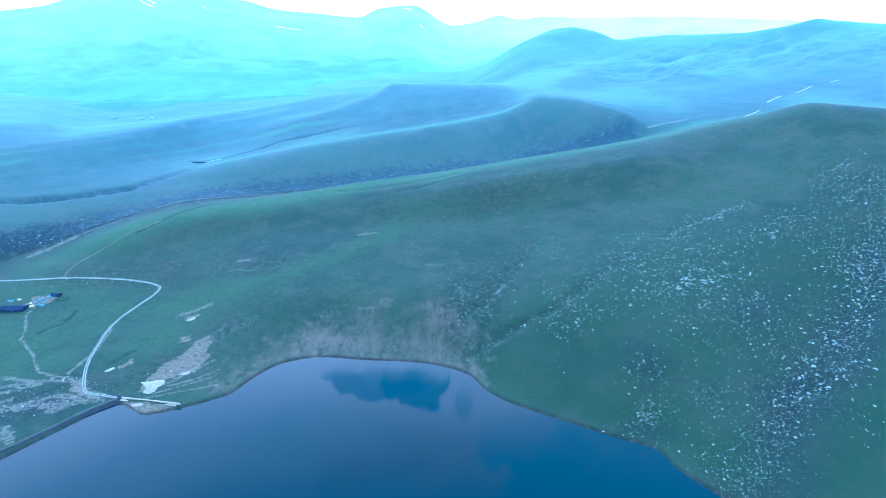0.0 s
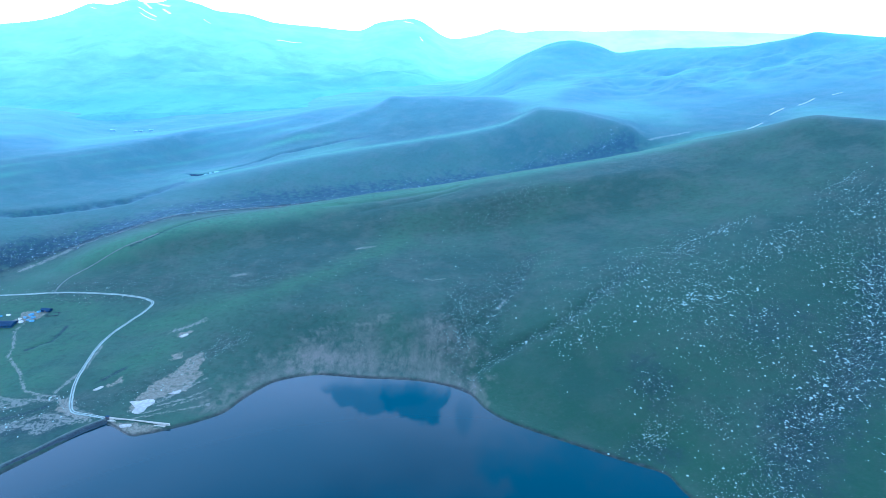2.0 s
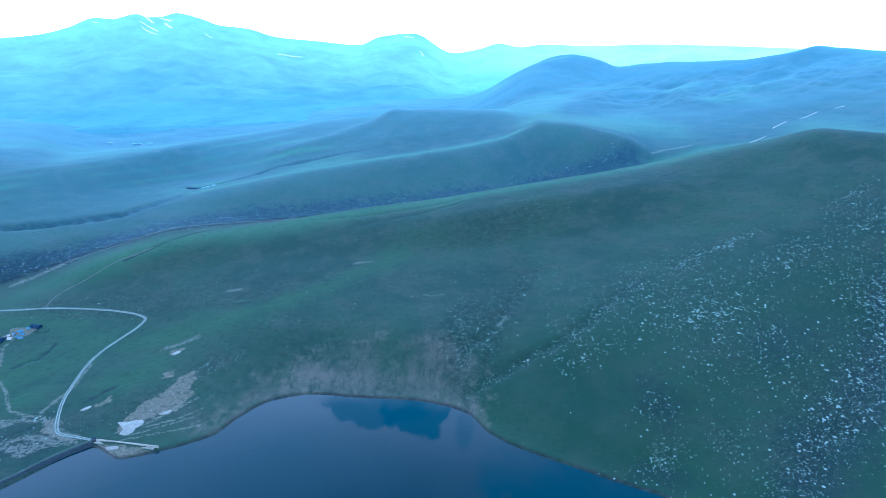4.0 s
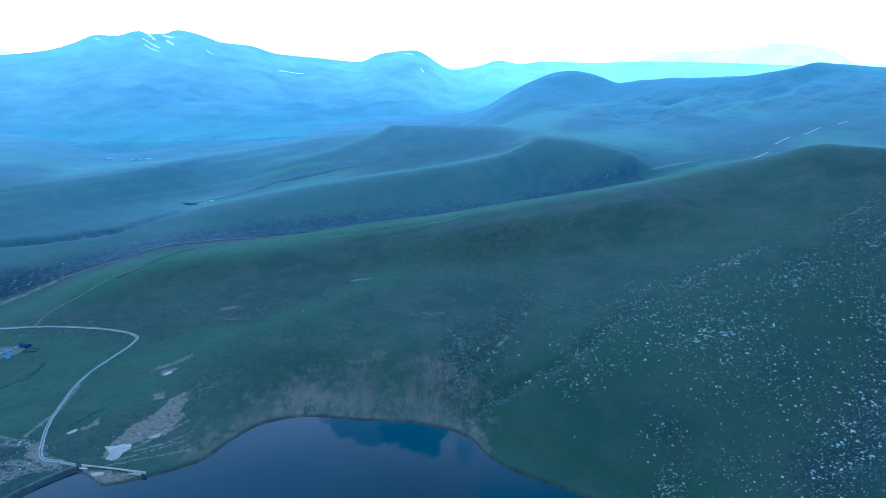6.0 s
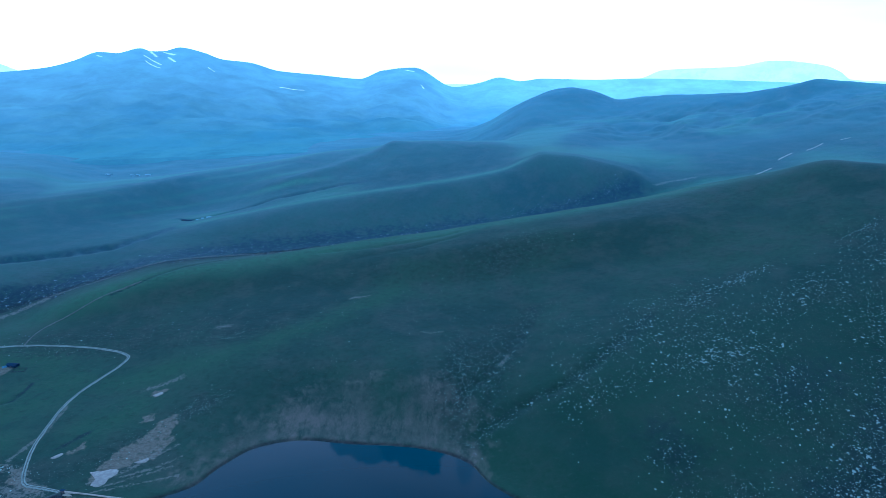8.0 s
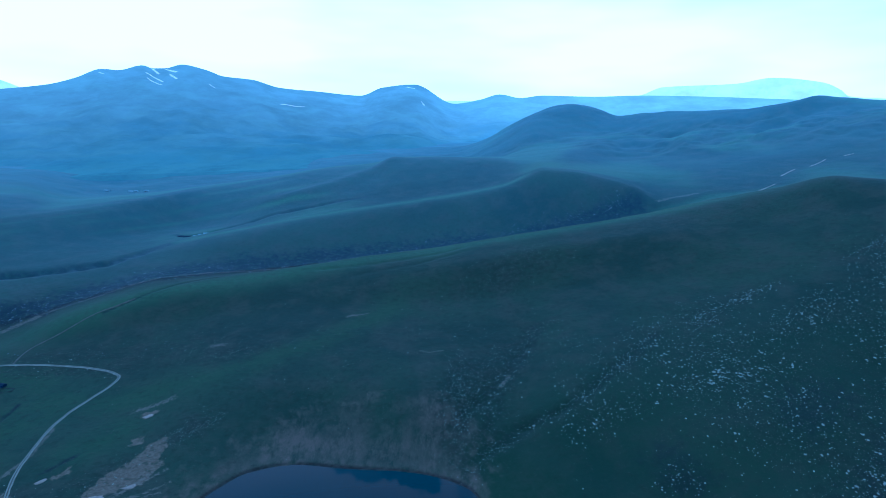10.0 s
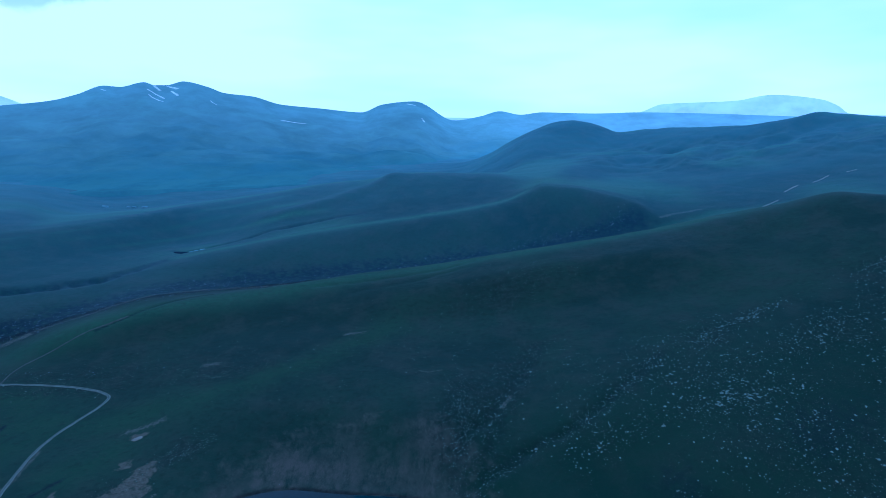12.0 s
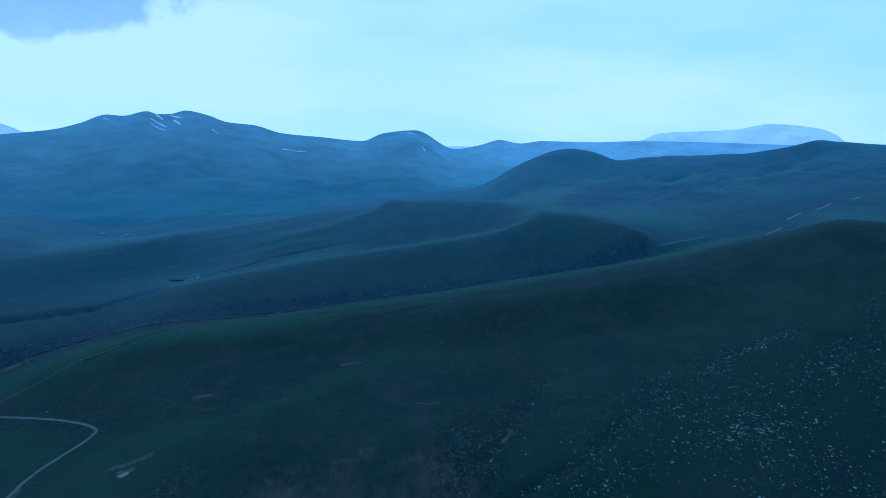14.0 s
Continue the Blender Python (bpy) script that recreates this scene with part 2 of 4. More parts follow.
# the blue in this rock stands in for haze over the ravine
RAVINE_ROCK = mottled("grey_basalt_rock", (0.11, 0.15, 0.175), (0.25, 0.32, 0.36), 1.6, 0.9, 0.6, 0.15)
PALE_GRAVEL = mottled("white_gravel", (0.34, 0.36, 0.33), (0.50, 0.53, 0.48), 0.8, 0.9, 0.3, 0.05)
GRAVEL = mottled("pale_gravel", (0.145, 0.180, 0.156), (0.265, 0.318, 0.280), 0.8, 0.95, 0.4, 0.08)
DIRT = mottled("trodden_dirt", (0.060, 0.078, 0.066), (0.105, 0.12, 0.105), 0.5, 0.95, 0.4, 0.1)
EARTH = mottled("grassy_rubble_bank", (0.022, 0.044, 0.036), (0.070, 0.088, 0.078), 0.5, 0.95, 0.4, 0.1)
CONCRETE = mottled("weathered_concrete", (0.27, 0.265, 0.215), (0.40, 0.39, 0.32), 1.2, 0.85, 0.3, 0.03)
SNOW = mottled("dirty_old_snow", (0.19, 0.19, 0.165), (0.31, 0.31, 0.27), 0.5, 0.7, 0.3, 0.2)
TIN = mottled("dark_weathered_tin", (0.008, 0.022, 0.050), (0.020, 0.048, 0.095), 0.9, 0.8, 0.2, 0.03, Specular_IOR_Level=0.1)
TARP = mottled("blue_tarpaulin", (0.05, 0.13, 0.21), (0.12, 0.25, 0.34), 0.8, 0.5, 0.3, 0.05)
CANVAS = mottled("white_canvas", (0.42, 0.42, 0.40), (0.58, 0.58, 0.55), 0.9, 0.8, 0.3, 0.05)
# whitewash of the far houses, with haze painted in as blue
HAZED_PLASTER = mottled("hazed_whitewash", (0.20, 0.33, 0.40), (0.30, 0.46, 0.54), 0.9, 0.9, 0.2, 0.02)
PLANK = mottled("grey_timber", (0.07, 0.062, 0.055), (0.14, 0.125, 0.11), 1.5, 0.85, 0.4, 0.03)
GLASS = Mat("dark_window_glass").done((0.02, 0.025, 0.03), 0.08)


# ---- the lie of the land: guide lines as (bearing from +y in degrees, distance, height) ----
SHORE = [(-42.3, 494, 0), (-37.9, 507, 0), (-32.9, 525, 0), (-30.5, 493, 0), (-27.1, 490, 0), (-23, 495, 0), (-20.1, 518, 0), (-17.1, 537, 0), (-14.1, 541, 0), (-8.1, 527, 0), (-1.6, 517, 0), (3.2, 497, 0), (5.1, 473, 0), (7.7, 456, 0), (14, 438, 0), (20.2, 428, 0), (24, 425, 0), (26.2, 409, 0), (30.7, 393, 0)]
SLOPE = [(-41, 760, 9), (-33, 735, 15), (-27.7, 735, 21), (-21.9, 670, 26), (-9, 640, 32), (0, 600, 32), (6.2, 600, 32), (13.7, 598, 48), (24, 570, 55), (31.4, 600, 58), (38.7, 640, 58), (50, 650, 60)]
MID = [(-41, 830, 15), (-33, 850, 28), (-24, 830, 42), (-9, 810, 50), (0, 810, 57), (10, 830, 75), (20, 850, 100), (26, 850, 113), (34, 900, 150), (42, 900, 160)]
LIP = [(-39.2, 870, 20), (-35, 900, 29), (-30.5, 910, 51), (-24.4, 920, 66), (-18.4, 930, 71), (-10.3, 950, 81), (0.8, 990, 100), (11.6, 1040, 129), (18.6, 1090, 153), (23.2, 1110, 176), (27.5, 1120, 198), (31.7, 1110, 222), (36.2, 1080, 222)]
RAVINE = [(-39, 915, 22), (-34.9, 945, 32), (-30.4, 960, 48), (-24.3, 970, 64), (-18.3, 985, 63), (-10.3, 995, 67), (0.8, 1035, 86), (11.6, 1085, 115), (18.6, 1135, 139), (23.2, 1155, 168), (27.5, 1165, 190), (31.7, 1155, 214), (36.2, 1125, 214)]
BANK = [(-38.5, 980, 48), (-34.5, 1010, 52), (-30.1, 1050, 61), (-23.5, 1130, 80), (-15.4, 1140, 107), (-10.1, 1150, 122), (-2, 1170, 144), (5.5, 1195, 172), (7.3, 1215, 188), (9.0, 1230, 204), (11.2, 1235, 203), (14.3, 1222, 194), (16.9, 1200, 180), (18.7, 1190, 162), (23.1, 1210, 179), (27.4, 1230, 195), (30.6, 1390, 225), (35.6, 1450, 255)]
FOOT = [(-37.7, 1150, 78), (-29.7, 1220, 79), (-22.9, 1290, 81), (-15.3, 1195, 110), (-10.1, 1200, 126), (-2, 1215, 148), (5.5, 1235, 176), (7.3, 1255, 192), (9.0, 1300, 207), (11.2, 1330, 205), (16.2, 1450, 200), (25.3, 1480, 226), (35.4, 1600, 278)]
HILL = [(-37.2, 1300, 119), (-33.4, 1330, 120), (-27, 1380, 128), (-20, 1500, 143), (-15.1, 1540, 158), (-9.9, 1580, 178), (-6.8, 1550, 187), (-4.7, 1500, 204), (-1.5, 1480, 211), (3.3, 1480, 212), (7, 1480, 208), (11.1, 1560, 222), (16, 1750, 232), (25, 1850, 265), (35.2, 1900, 314)]
BASIN = [(-37, 1650, 138), (-34.5, 1720, 132), (-31.5, 1800, 104), (-28.9, 1931, 90), (-20.1, 1900, 104), (-10, 1850, 115), (0, 1850, 125), (6.9, 1850, 217), (10.9, 2050, 254), (15.8, 2080, 271), (24.9, 2060, 302), (35, 2070, 340)]
DOME = [(-36.3, 2700, 121), (-28.7, 2650, 115), (-19.9, 2500, 123), (-10.9, 2350, 146), (-4.7, 2400, 161), (0.6, 2450, 183), (2.2, 2450, 197), (4.2, 2450, 239), (5.8, 2450, 283), (8.2, 2450, 338), (9.7, 2450, 361), (11.4, 2450, 370), (12.7, 2450, 364), (13.7, 2440, 351), (15.4, 2420, 323), (18, 2380, 328), (20.3, 2350, 336), (24.7, 2300, 349), (28.7, 2260, 371), (30.5, 2250, 385), (32.4, 2250, 383), (34.8, 2250, 375)]
RANGE = [(-36.2, 3950, 418), (-32.6, 3950, 459), (-31, 4000, 498), (-29, 4050, 556), (-28, 4050, 553), (-26.1, 4100, 590), (-25.4, 4080, 575), (-24.4, 4080, 579), (-23.1, 4100, 606), (-21.3, 4100, 581), (-19.9, 4100, 547), (-17.6, 4100, 533), (-15.2, 4150, 491), (-11.7, 4200, 475), (-8.1, 4250, 458), (-6, 4250, 515), (-3.1, 4250, 539), (0.6, 4300, 418), (3, 4350, 450), (4.8, 4350, 487), (6.7, 4350, 465), (8.7, 4400, 485), (13.3, 4400, 480), (17.2, 4400, 489), (35.3, 4400, 444)]
FAR_RANGE = [(-36.3, 4720, 514), (-35.6, 4720, 492), (-34.2, 4720, 452), (10.8, 4720, 451), (17.2, 4720, 504), (19.1, 4720, 561), (24.9, 4720, 582), (27.4, 4720, 617), (31, 4720, 582), (32.2, 4720, 537), (32.9, 4720, 493), (35.4, 4720, 477)]
# gullies: line, depth, half width
WEST_GULLIES = [
    ([(-700, 840), (-600, 900), (-520, 960), (-470, 1040)], 8.0, 11.0),
    ([(-492, 1125), (-459, 1103), (-420, 1130), (-330, 1185), (-240, 1225), (-160, 1250)], 5.0, 6.0),
    ([(-425, 775), (-409, 792), (-385, 822), (-361, 853), (-330, 880), (-290, 915)], 2.0, 2.4),
    ([(-422, 551), (-417, 562), (-409, 568), (-407, 587)], 1.2, 2.5),
    ([(-230, 900), (-120, 915), (0, 950), (60, 980)], 1.5, 5.0),
    ([(-140, 880), (-40, 910), (70, 960)], 1.2, 4.0),
    ([(-80, 1490), (-140, 1450), (-190, 1400), (-240, 1345), (-330, 1275), (-430, 1240)], -8.0, 34.0),
]
LOW_GULLIES = [
    ([(23, 508), (18, 545), (24, 582), (45, 590), (65, 627), (91, 672), (111, 729)], 3.0, 9.0),
    ([(28, 504), (39, 526), (60, 541), (87, 556), (105, 560), (131, 572), (164, 602), (196, 633), (227, 664)], 3.6, 8.0),
    ([(30, 503), (43, 539), (53, 572), (58, 600)], 2.5, 7.0),
    ([(248, 344), (287, 413), (319, 431), (343, 448), (369, 478), (416, 523), (470, 560)], 4.0, 12.0),
]
GULLIES = WEST_GULLIES + LOW_GULLIES
BARE_PATCHES = [
    [(-237, 553), (-228, 511), (-233, 484), (-252, 474), (-257, 449), (-275, 457), (-272, 500), (-257, 517), (-252, 541)],
    [(-274, 546), (-260, 552), (-256, 537), (-269, 535)],
    [(-319, 485), (-309, 498), (-298, 511), (-295, 496), (-306, 487)],
    [(-286, 444), (-280, 430), (-255, 423), (-232, 430), (-229, 439)],
    [(-283, 588), (-268, 592), (-262, 584), (-272, 572), (-283, 576)],
    [(-345, 470), (-330, 476), (-316, 455), (-296, 448), (-300, 440), (-330, 448)],
    [(-478, 628), (-448, 636), (-444, 612), (-462, 596), (-480, 604)],
]
DRY_SLOPE = [(-230, 440), (-205, 500), (-180, 552), (-135, 588), (-60, 604), (20, 596), (38, 556), (40, 470), (-80, 440)]
# dusty lines: line, width
WEST_DUSTY_LINES = [
    ([(-552, 735), (-538, 760), (-520, 790)], 5.0),
    ([(-550, 737), (-536, 768), (-519, 801), (-488, 818), (-458, 848), (-430, 874), (-386, 907), (-313, 942), (-240, 962)], 1.9),
    ([(-461, 603), (-461, 589), (-440, 556), (-434, 539), (-403, 511), (-379, 482), (-358, 474), (-344, 474), (-325, 457)], 1.7),
    ([(-425, 405), (-398, 420), (-375, 440)], 3.0),
    ([(-420, 440), (-390, 448), (-365, 462)], 2.5),
    ([(-410, 418), (-360, 428), (-325, 434)], 6.0),
    ([(-405, 472), (-372, 466)], 3.5),
    ([(-400, 455), (-380, 462), (-360, 468), (-340, 470)], 3.5),
    ([(-365, 430), (-340, 445), (-318, 444)], 4.0),
]
LOW_DUSTY_LINES = [
    ([(-352, 398), (-338, 384)], 5.0),
    ([(-350, 480), (-345, 520), (-352, 560)], 2.0),
    ([(-330, 424), (-318, 438), (-300, 446)], 5.0),
    ([(-300, 447), (-318, 452), (-332, 468)], 5.0),
    ([(-290, 590), (-262, 604)], 4.0),
    ([(-270, 455), (-245, 474), (-232, 500)], 2.0),
    ([(-262, 706), (-250, 707)], 4.0),
    ([(-262, 445), (-240, 454), (-205, 468)], 1.2),
    ([(-257, 452), (-240, 462), (-215, 478)], 1.3),
    ([(-252, 470), (-236, 486), (-222, 506)], 1.4),
    ([(-250, 463), (-230, 474), (-212, 490)], 1.2),
    ([(-118, 778), (-94, 786)], 2.5),
    ([(-22, 684), (-10, 680), (2, 684)], 1.3),
    ([(62, 614), (72, 634)], 2.0),
]
MIDDLE_DUSTY_LINES = [
    ([(382, 1118), (416, 1124), (450, 1118)], 4.0),
]
DUSTY_LINES = WEST_DUSTY_LINES + LOW_DUSTY_LINES + MIDDLE_DUSTY_LINES
# rubble lines: line, width, amount; those along ditches paint their shade
WEST_RUBBLE_SHADE_LINES = [
    ([(-700, 840), (-600, 900), (-520, 960), (-470, 1040)], 12.0, 0.7),
    ([(-660, 690), (-580, 765), (-540, 806), (-502, 840), (-440, 890), (-393, 922), (-310, 962)], 26.0, 1.0),
    ([(-492, 1125), (-459, 1103), (-420, 1130), (-330, 1185), (-240, 1225), (-160, 1250)], 4.5, 0.6),
    ([(-425, 775), (-409, 792), (-385, 822), (-361, 853), (-330, 880), (-290, 915)], 1.6, 0.9),
    ([(-424, 550), (-417, 562), (-409, 568), (-409, 590), (-411, 600)], 1.5, 0.9),
    ([(-400, 400), (-350, 425), (-320, 430)], 14.0, 0.4),
    ([(-375, 436), (-355, 449), (-345, 458)], 2.2, 0.7),
]
LOW_RUBBLE_LINES = [
    ([(-322, 497), (-313, 507), (-304, 521)], 1.8, 0.9),
    ([(-310, 965), (-200, 1000), (-100, 1022), (60, 1052)], 26.0, 1.0),
    ([(23, 508), (18, 545), (24, 582), (45, 590), (65, 627), (91, 672), (111, 729)], 7.0, 0.12),
    ([(28, 504), (39, 526), (60, 541), (87, 556), (105, 560), (131, 572), (164, 602), (196, 633), (227, 664)], 6.0, 0.16),
    ([(30, 503), (43, 539), (53, 572), (58, 600)], 6.0, 0.1),
    ([(60, 1038), (120, 1055), (230, 1085), (340, 1112)], 20.0, 1.0),
    ([(160, 412), (182, 404)], 10.0, 0.4),
    ([(185, 490), (190, 465)], 16.0, 0.35),
]
MIDDLE_RUBBLE_LINES = [
    ([(248, 344), (287, 413), (319, 431), (343, 448), (369, 478), (416, 523), (450, 575), (480, 606)], 22.0, 0.42),
    ([(300, 515), (330, 540)], 20.0, 0.3),
]
RUBBLE_SHADE_LINES = WEST_RUBBLE_SHADE_LINES + LOW_RUBBLE_LINES + MIDDLE_RUBBLE_LINES
SNOW_STREAKS = [
    ([(-1738, 3581), (-1690, 3555), (-1614, 3509)], 5.0), ([(-1690, 3497), (-1591, 3444)], 4.5), ([(-1745, 3675), (-1685, 3614)], 6.0), ([(-1676, 3694), (-1597, 3656)], 6.0),
    ([(-1620, 3622), (-1546, 3540)], 4.0), ([(-1950, 3480), (-1925, 3470)], 4.0), ([(-1370, 3569), (-1332, 3546)], 4.0), ([(-970, 3596), (-910, 3625), (-849, 3650)], 5.0),
    ([(-161, 3861), (-146, 3800)], 4.0), ([(-277, 4183), (-224, 4153)], 5.0),
]
# clusters: x, y, spread along, spread across, turn, count, usual size
WEST_CLUSTERS = [
    (-430, 690, 60, 10, 4, 70, 0.9),
    (-420, 660, 60, 8, 3, 60, 0.8),
    (-390, 450, 30, 8, 20, 20, 1.1),
    (-372, 415, 24, 8, 30, 16, 1.1),
    (-345, 470, 8, 4, 20, 12, 1.5),
    (-340, 445, 34, 10, 30, 60, 0.9),
    (-300, 706, 60, 22, 10, 110, 0.8),
    (-262, 490, 12, 22, -20, 45, 0.8),
    (-232, 556, 5, 14, -30, 60, 0.8),
    (-226, 690, 22, 8, 20, 60, 0.9),
    (-215, 560, 4, 16, -35, 70, 0.7),
    (-190, 730, 60, 30, 10, 24, 0.9),
]
LOW_CLUSTERS = [
    (-150, 640, 50, 40, 0, 30, 0.8),
    (-130, 690, 70, 50, 0, 60, 0.8),
    (0, 740, 70, 50, 0, 90, 0.9),
    (20, 560, 12, 22, 0, 90, 0.9),
    (20, 610, 8, 34, 0, 140, 0.9),
    (40, 590, 16, 24, 0, 110, 0.9),
    (60, 650, 16, 40, -25, 110, 0.9),
    (90, 860, 50, 16, 20, 70, 1.0),
    (100, 880, 40, 22, 25, 90, 1.0),
    (152, 546, 26, 10, 20, 80, 1.4),
    (176, 424, 13, 8, 30, 150, 1.0),
    (186, 470, 12, 12, 0, 60, 1.2),
]
MIDDLE_CLUSTERS = [
    (215, 362, 14, 12, 0, 40, 1.3),
    (224, 430, 10, 8, 0, 50, 0.9),
    (262, 572, 36, 5, 8, 90, 1.8),
    (270, 606, 42, 40, 0, 360, 1.6),
    (286, 690, 14, 12, 0, 80, 1.4),
    (300, 516, 44, 30, 0, 190, 1.5),
    (352, 722, 26, 7, 20, 120, 1.5),
    (390, 662, 34, 14, 30, 130, 1.6),
    (430, 590, 24, 34, 0, 170, 1.7),
    (500, 610, 30, 30, 0, 150, 1.6),
    (512, 690, 26, 40, 0, 300, 1.5),
    (519, 764, 22, 4, 20, 50, 1.4),
]
CLUSTERS = WEST_CLUSTERS + LOW_CLUSTERS + MIDDLE_CLUSTERS
# bands: line, spread, count, usual size
WEST_BANDS = [
    ([(213, 336), (253, 379), (284, 415), (314, 438), (345, 458), (362, 473), (393, 509), (421, 541), (447, 577), (479, 605)], 12.0, 1800, 0.8),
    ([(284, 415), (314, 438), (345, 458), (362, 473), (393, 509), (421, 541), (447, 577), (479, 605)], 14.0, 150, 2.2),
    ([(60, 541), (87, 556), (105, 560), (131, 572), (164, 602), (196, 633), (227, 664)], 5.0, 130, 1.2),
    ([(28, 504), (39, 526), (60, 541)], 5.0, 70, 0.9),
    ([(18, 545), (24, 582), (45, 590), (65, 627), (91, 672), (111, 729)], 6.0, 150, 1.0),
]
LOW_BANDS = [
    ([(-660, 696), (-580, 765), (-540, 806), (-502, 840), (-440, 890), (-393, 922), (-310, 962)], 13.0, 1300, 1.1),
    ([(-310, 955), (-170, 985), (-20, 1040), (120, 1078), (230, 1100), (330, 1125)], 9.0, 760, 1.3),
    ([(-286, 441), (-302, 418), (-313, 399), (-325, 381), (-340, 364)], 1.6, 320, 1.1),
]
BANDS = WEST_BANDS + LOW_BANDS
DEEP_SWARD = [([(45, 505), (100, 460), (160, 425), (215, 375)], 40.0, 1.0), ([(280, 345), (350, 395), (430, 440)], 42.0, 1.0), ([(170, 450), (260, 490), (330, 520)], 45.0, 0.7), ([(140, 540), (260, 600), (400, 600)], 95.0, 0.85)]
LUSH_LINES = [
    ([(-330, 600), (-230, 640), (-140, 710), (-60, 800)], 24.0), ([(-480, 560), (-420, 520), (-380, 600)], 46.0),
    ([(-500, 640), (-420, 640), (-370, 610)], 30.0), ([(-440, 480), (-380, 500)], 30.0), ([(-310, 520), (-290, 560)], 24.0), ([(-420, 430), (-380, 400)], 20.0),
]


def pchip(x, y, q):
    """A smooth curve through the points (x, y) with no overshoot, at q."""
    h, d = np.diff(x), np.diff(y) / np.diff(x)
    m = np.zeros(len(x))
    w1, w2 = 2 * h[1:] + h[:-1], h[1:] + 2 * h[:-1]
    same = d[1:] * d[:-1] > 0
    with np.errstate(divide="ignore", invalid="ignore"):
        m[1:-1] = np.where(same, (w1 + w2) / (w1 / d[:-1] + w2 / d[1:]), 0)
    m[0], m[-1] = d[0], d[-1]
    k = np.clip(np.searchsorted(x, q) - 1, 0, len(x) - 2)
    s = np.clip((q - x[k]) / h[k], 0, 1)
    return (1 + 2 * s) * (1 - s) ** 2 * y[k] + s * (1 - s) ** 2 * h[k] * m[k] + s * s * (3 - 2 * s) * y[k + 1] + s * s * (s - 1) * h[k] * m[k + 1]


def guide(line, bearings):
    a = np.array(line, float)
    b = np.clip(bearings, a[0, 0], a[-1, 0])
    return pchip(a[:, 0], a[:, 1], b), pchip(a[:, 0], a[:, 2], b)


def lattice(seed):
    return np.random.RandomState(seed).rand(256, 256)


def value_noise(x, y, seed):
    g = lattice(seed)
    xi, yi = np.floor(x).astype(int), np.floor(y).astype(int)
    fx, fy = x - xi, y - yi
    fx, fy = fx * fx * fx * (fx * (fx * 6 - 15) + 10), fy * fy * fy * (fy * (fy * 6 - 15) + 10)
    a, b, c, d = (g[(xi + i) % 256, (yi + j) % 256] for i, j in ((0, 0), (1, 0), (0, 1), (1, 1)))
    return (a * (1 - fx) + b * fx) * (1 - fy) + (c * (1 - fx) + d * fx) * fy


def fbm(x, y, size, octaves=4, seed=1, gain=0.5):
    total, amp, norm = 0.0, 1.0, 0.0
    for k in range(octaves):
        total = total + amp * (value_noise(x / size + 17.3 * k, y / size - 9.1 * k, seed + k) - 0.5)
        norm += amp
        amp *= gain
        size *= 0.5
    return total / norm


def near_line(x, y, points):
    """Distance to a polyline, and how far along it (0 to 1)."""
    p = np.array(points, float)
    best, along = np.full(np.shape(x), 1e9), np.zeros(np.shape(x))
    n = len(p) - 1
    for k in range(n):
        dx, dy = p[k + 1] - p[k]
        s = np.clip(((x - p[k, 0]) * dx + (y - p[k, 1]) * dy) / (dx * dx + dy * dy), 0, 1)
        d = np.hypot(x - p[k, 0] - s * dx, y - p[k, 1] - s * dy)
        along = np.where(d < best, (k + s) / n, along)
        best = np.minimum(best, d)
    return best, along


def ease(s):
    s = np.clip(s, 0, 1)
    return s * s * (3 - 2 * s)


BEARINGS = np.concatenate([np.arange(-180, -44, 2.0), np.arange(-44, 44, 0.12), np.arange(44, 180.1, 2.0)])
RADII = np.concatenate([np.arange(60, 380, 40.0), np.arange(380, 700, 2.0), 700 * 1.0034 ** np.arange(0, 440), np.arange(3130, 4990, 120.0)])


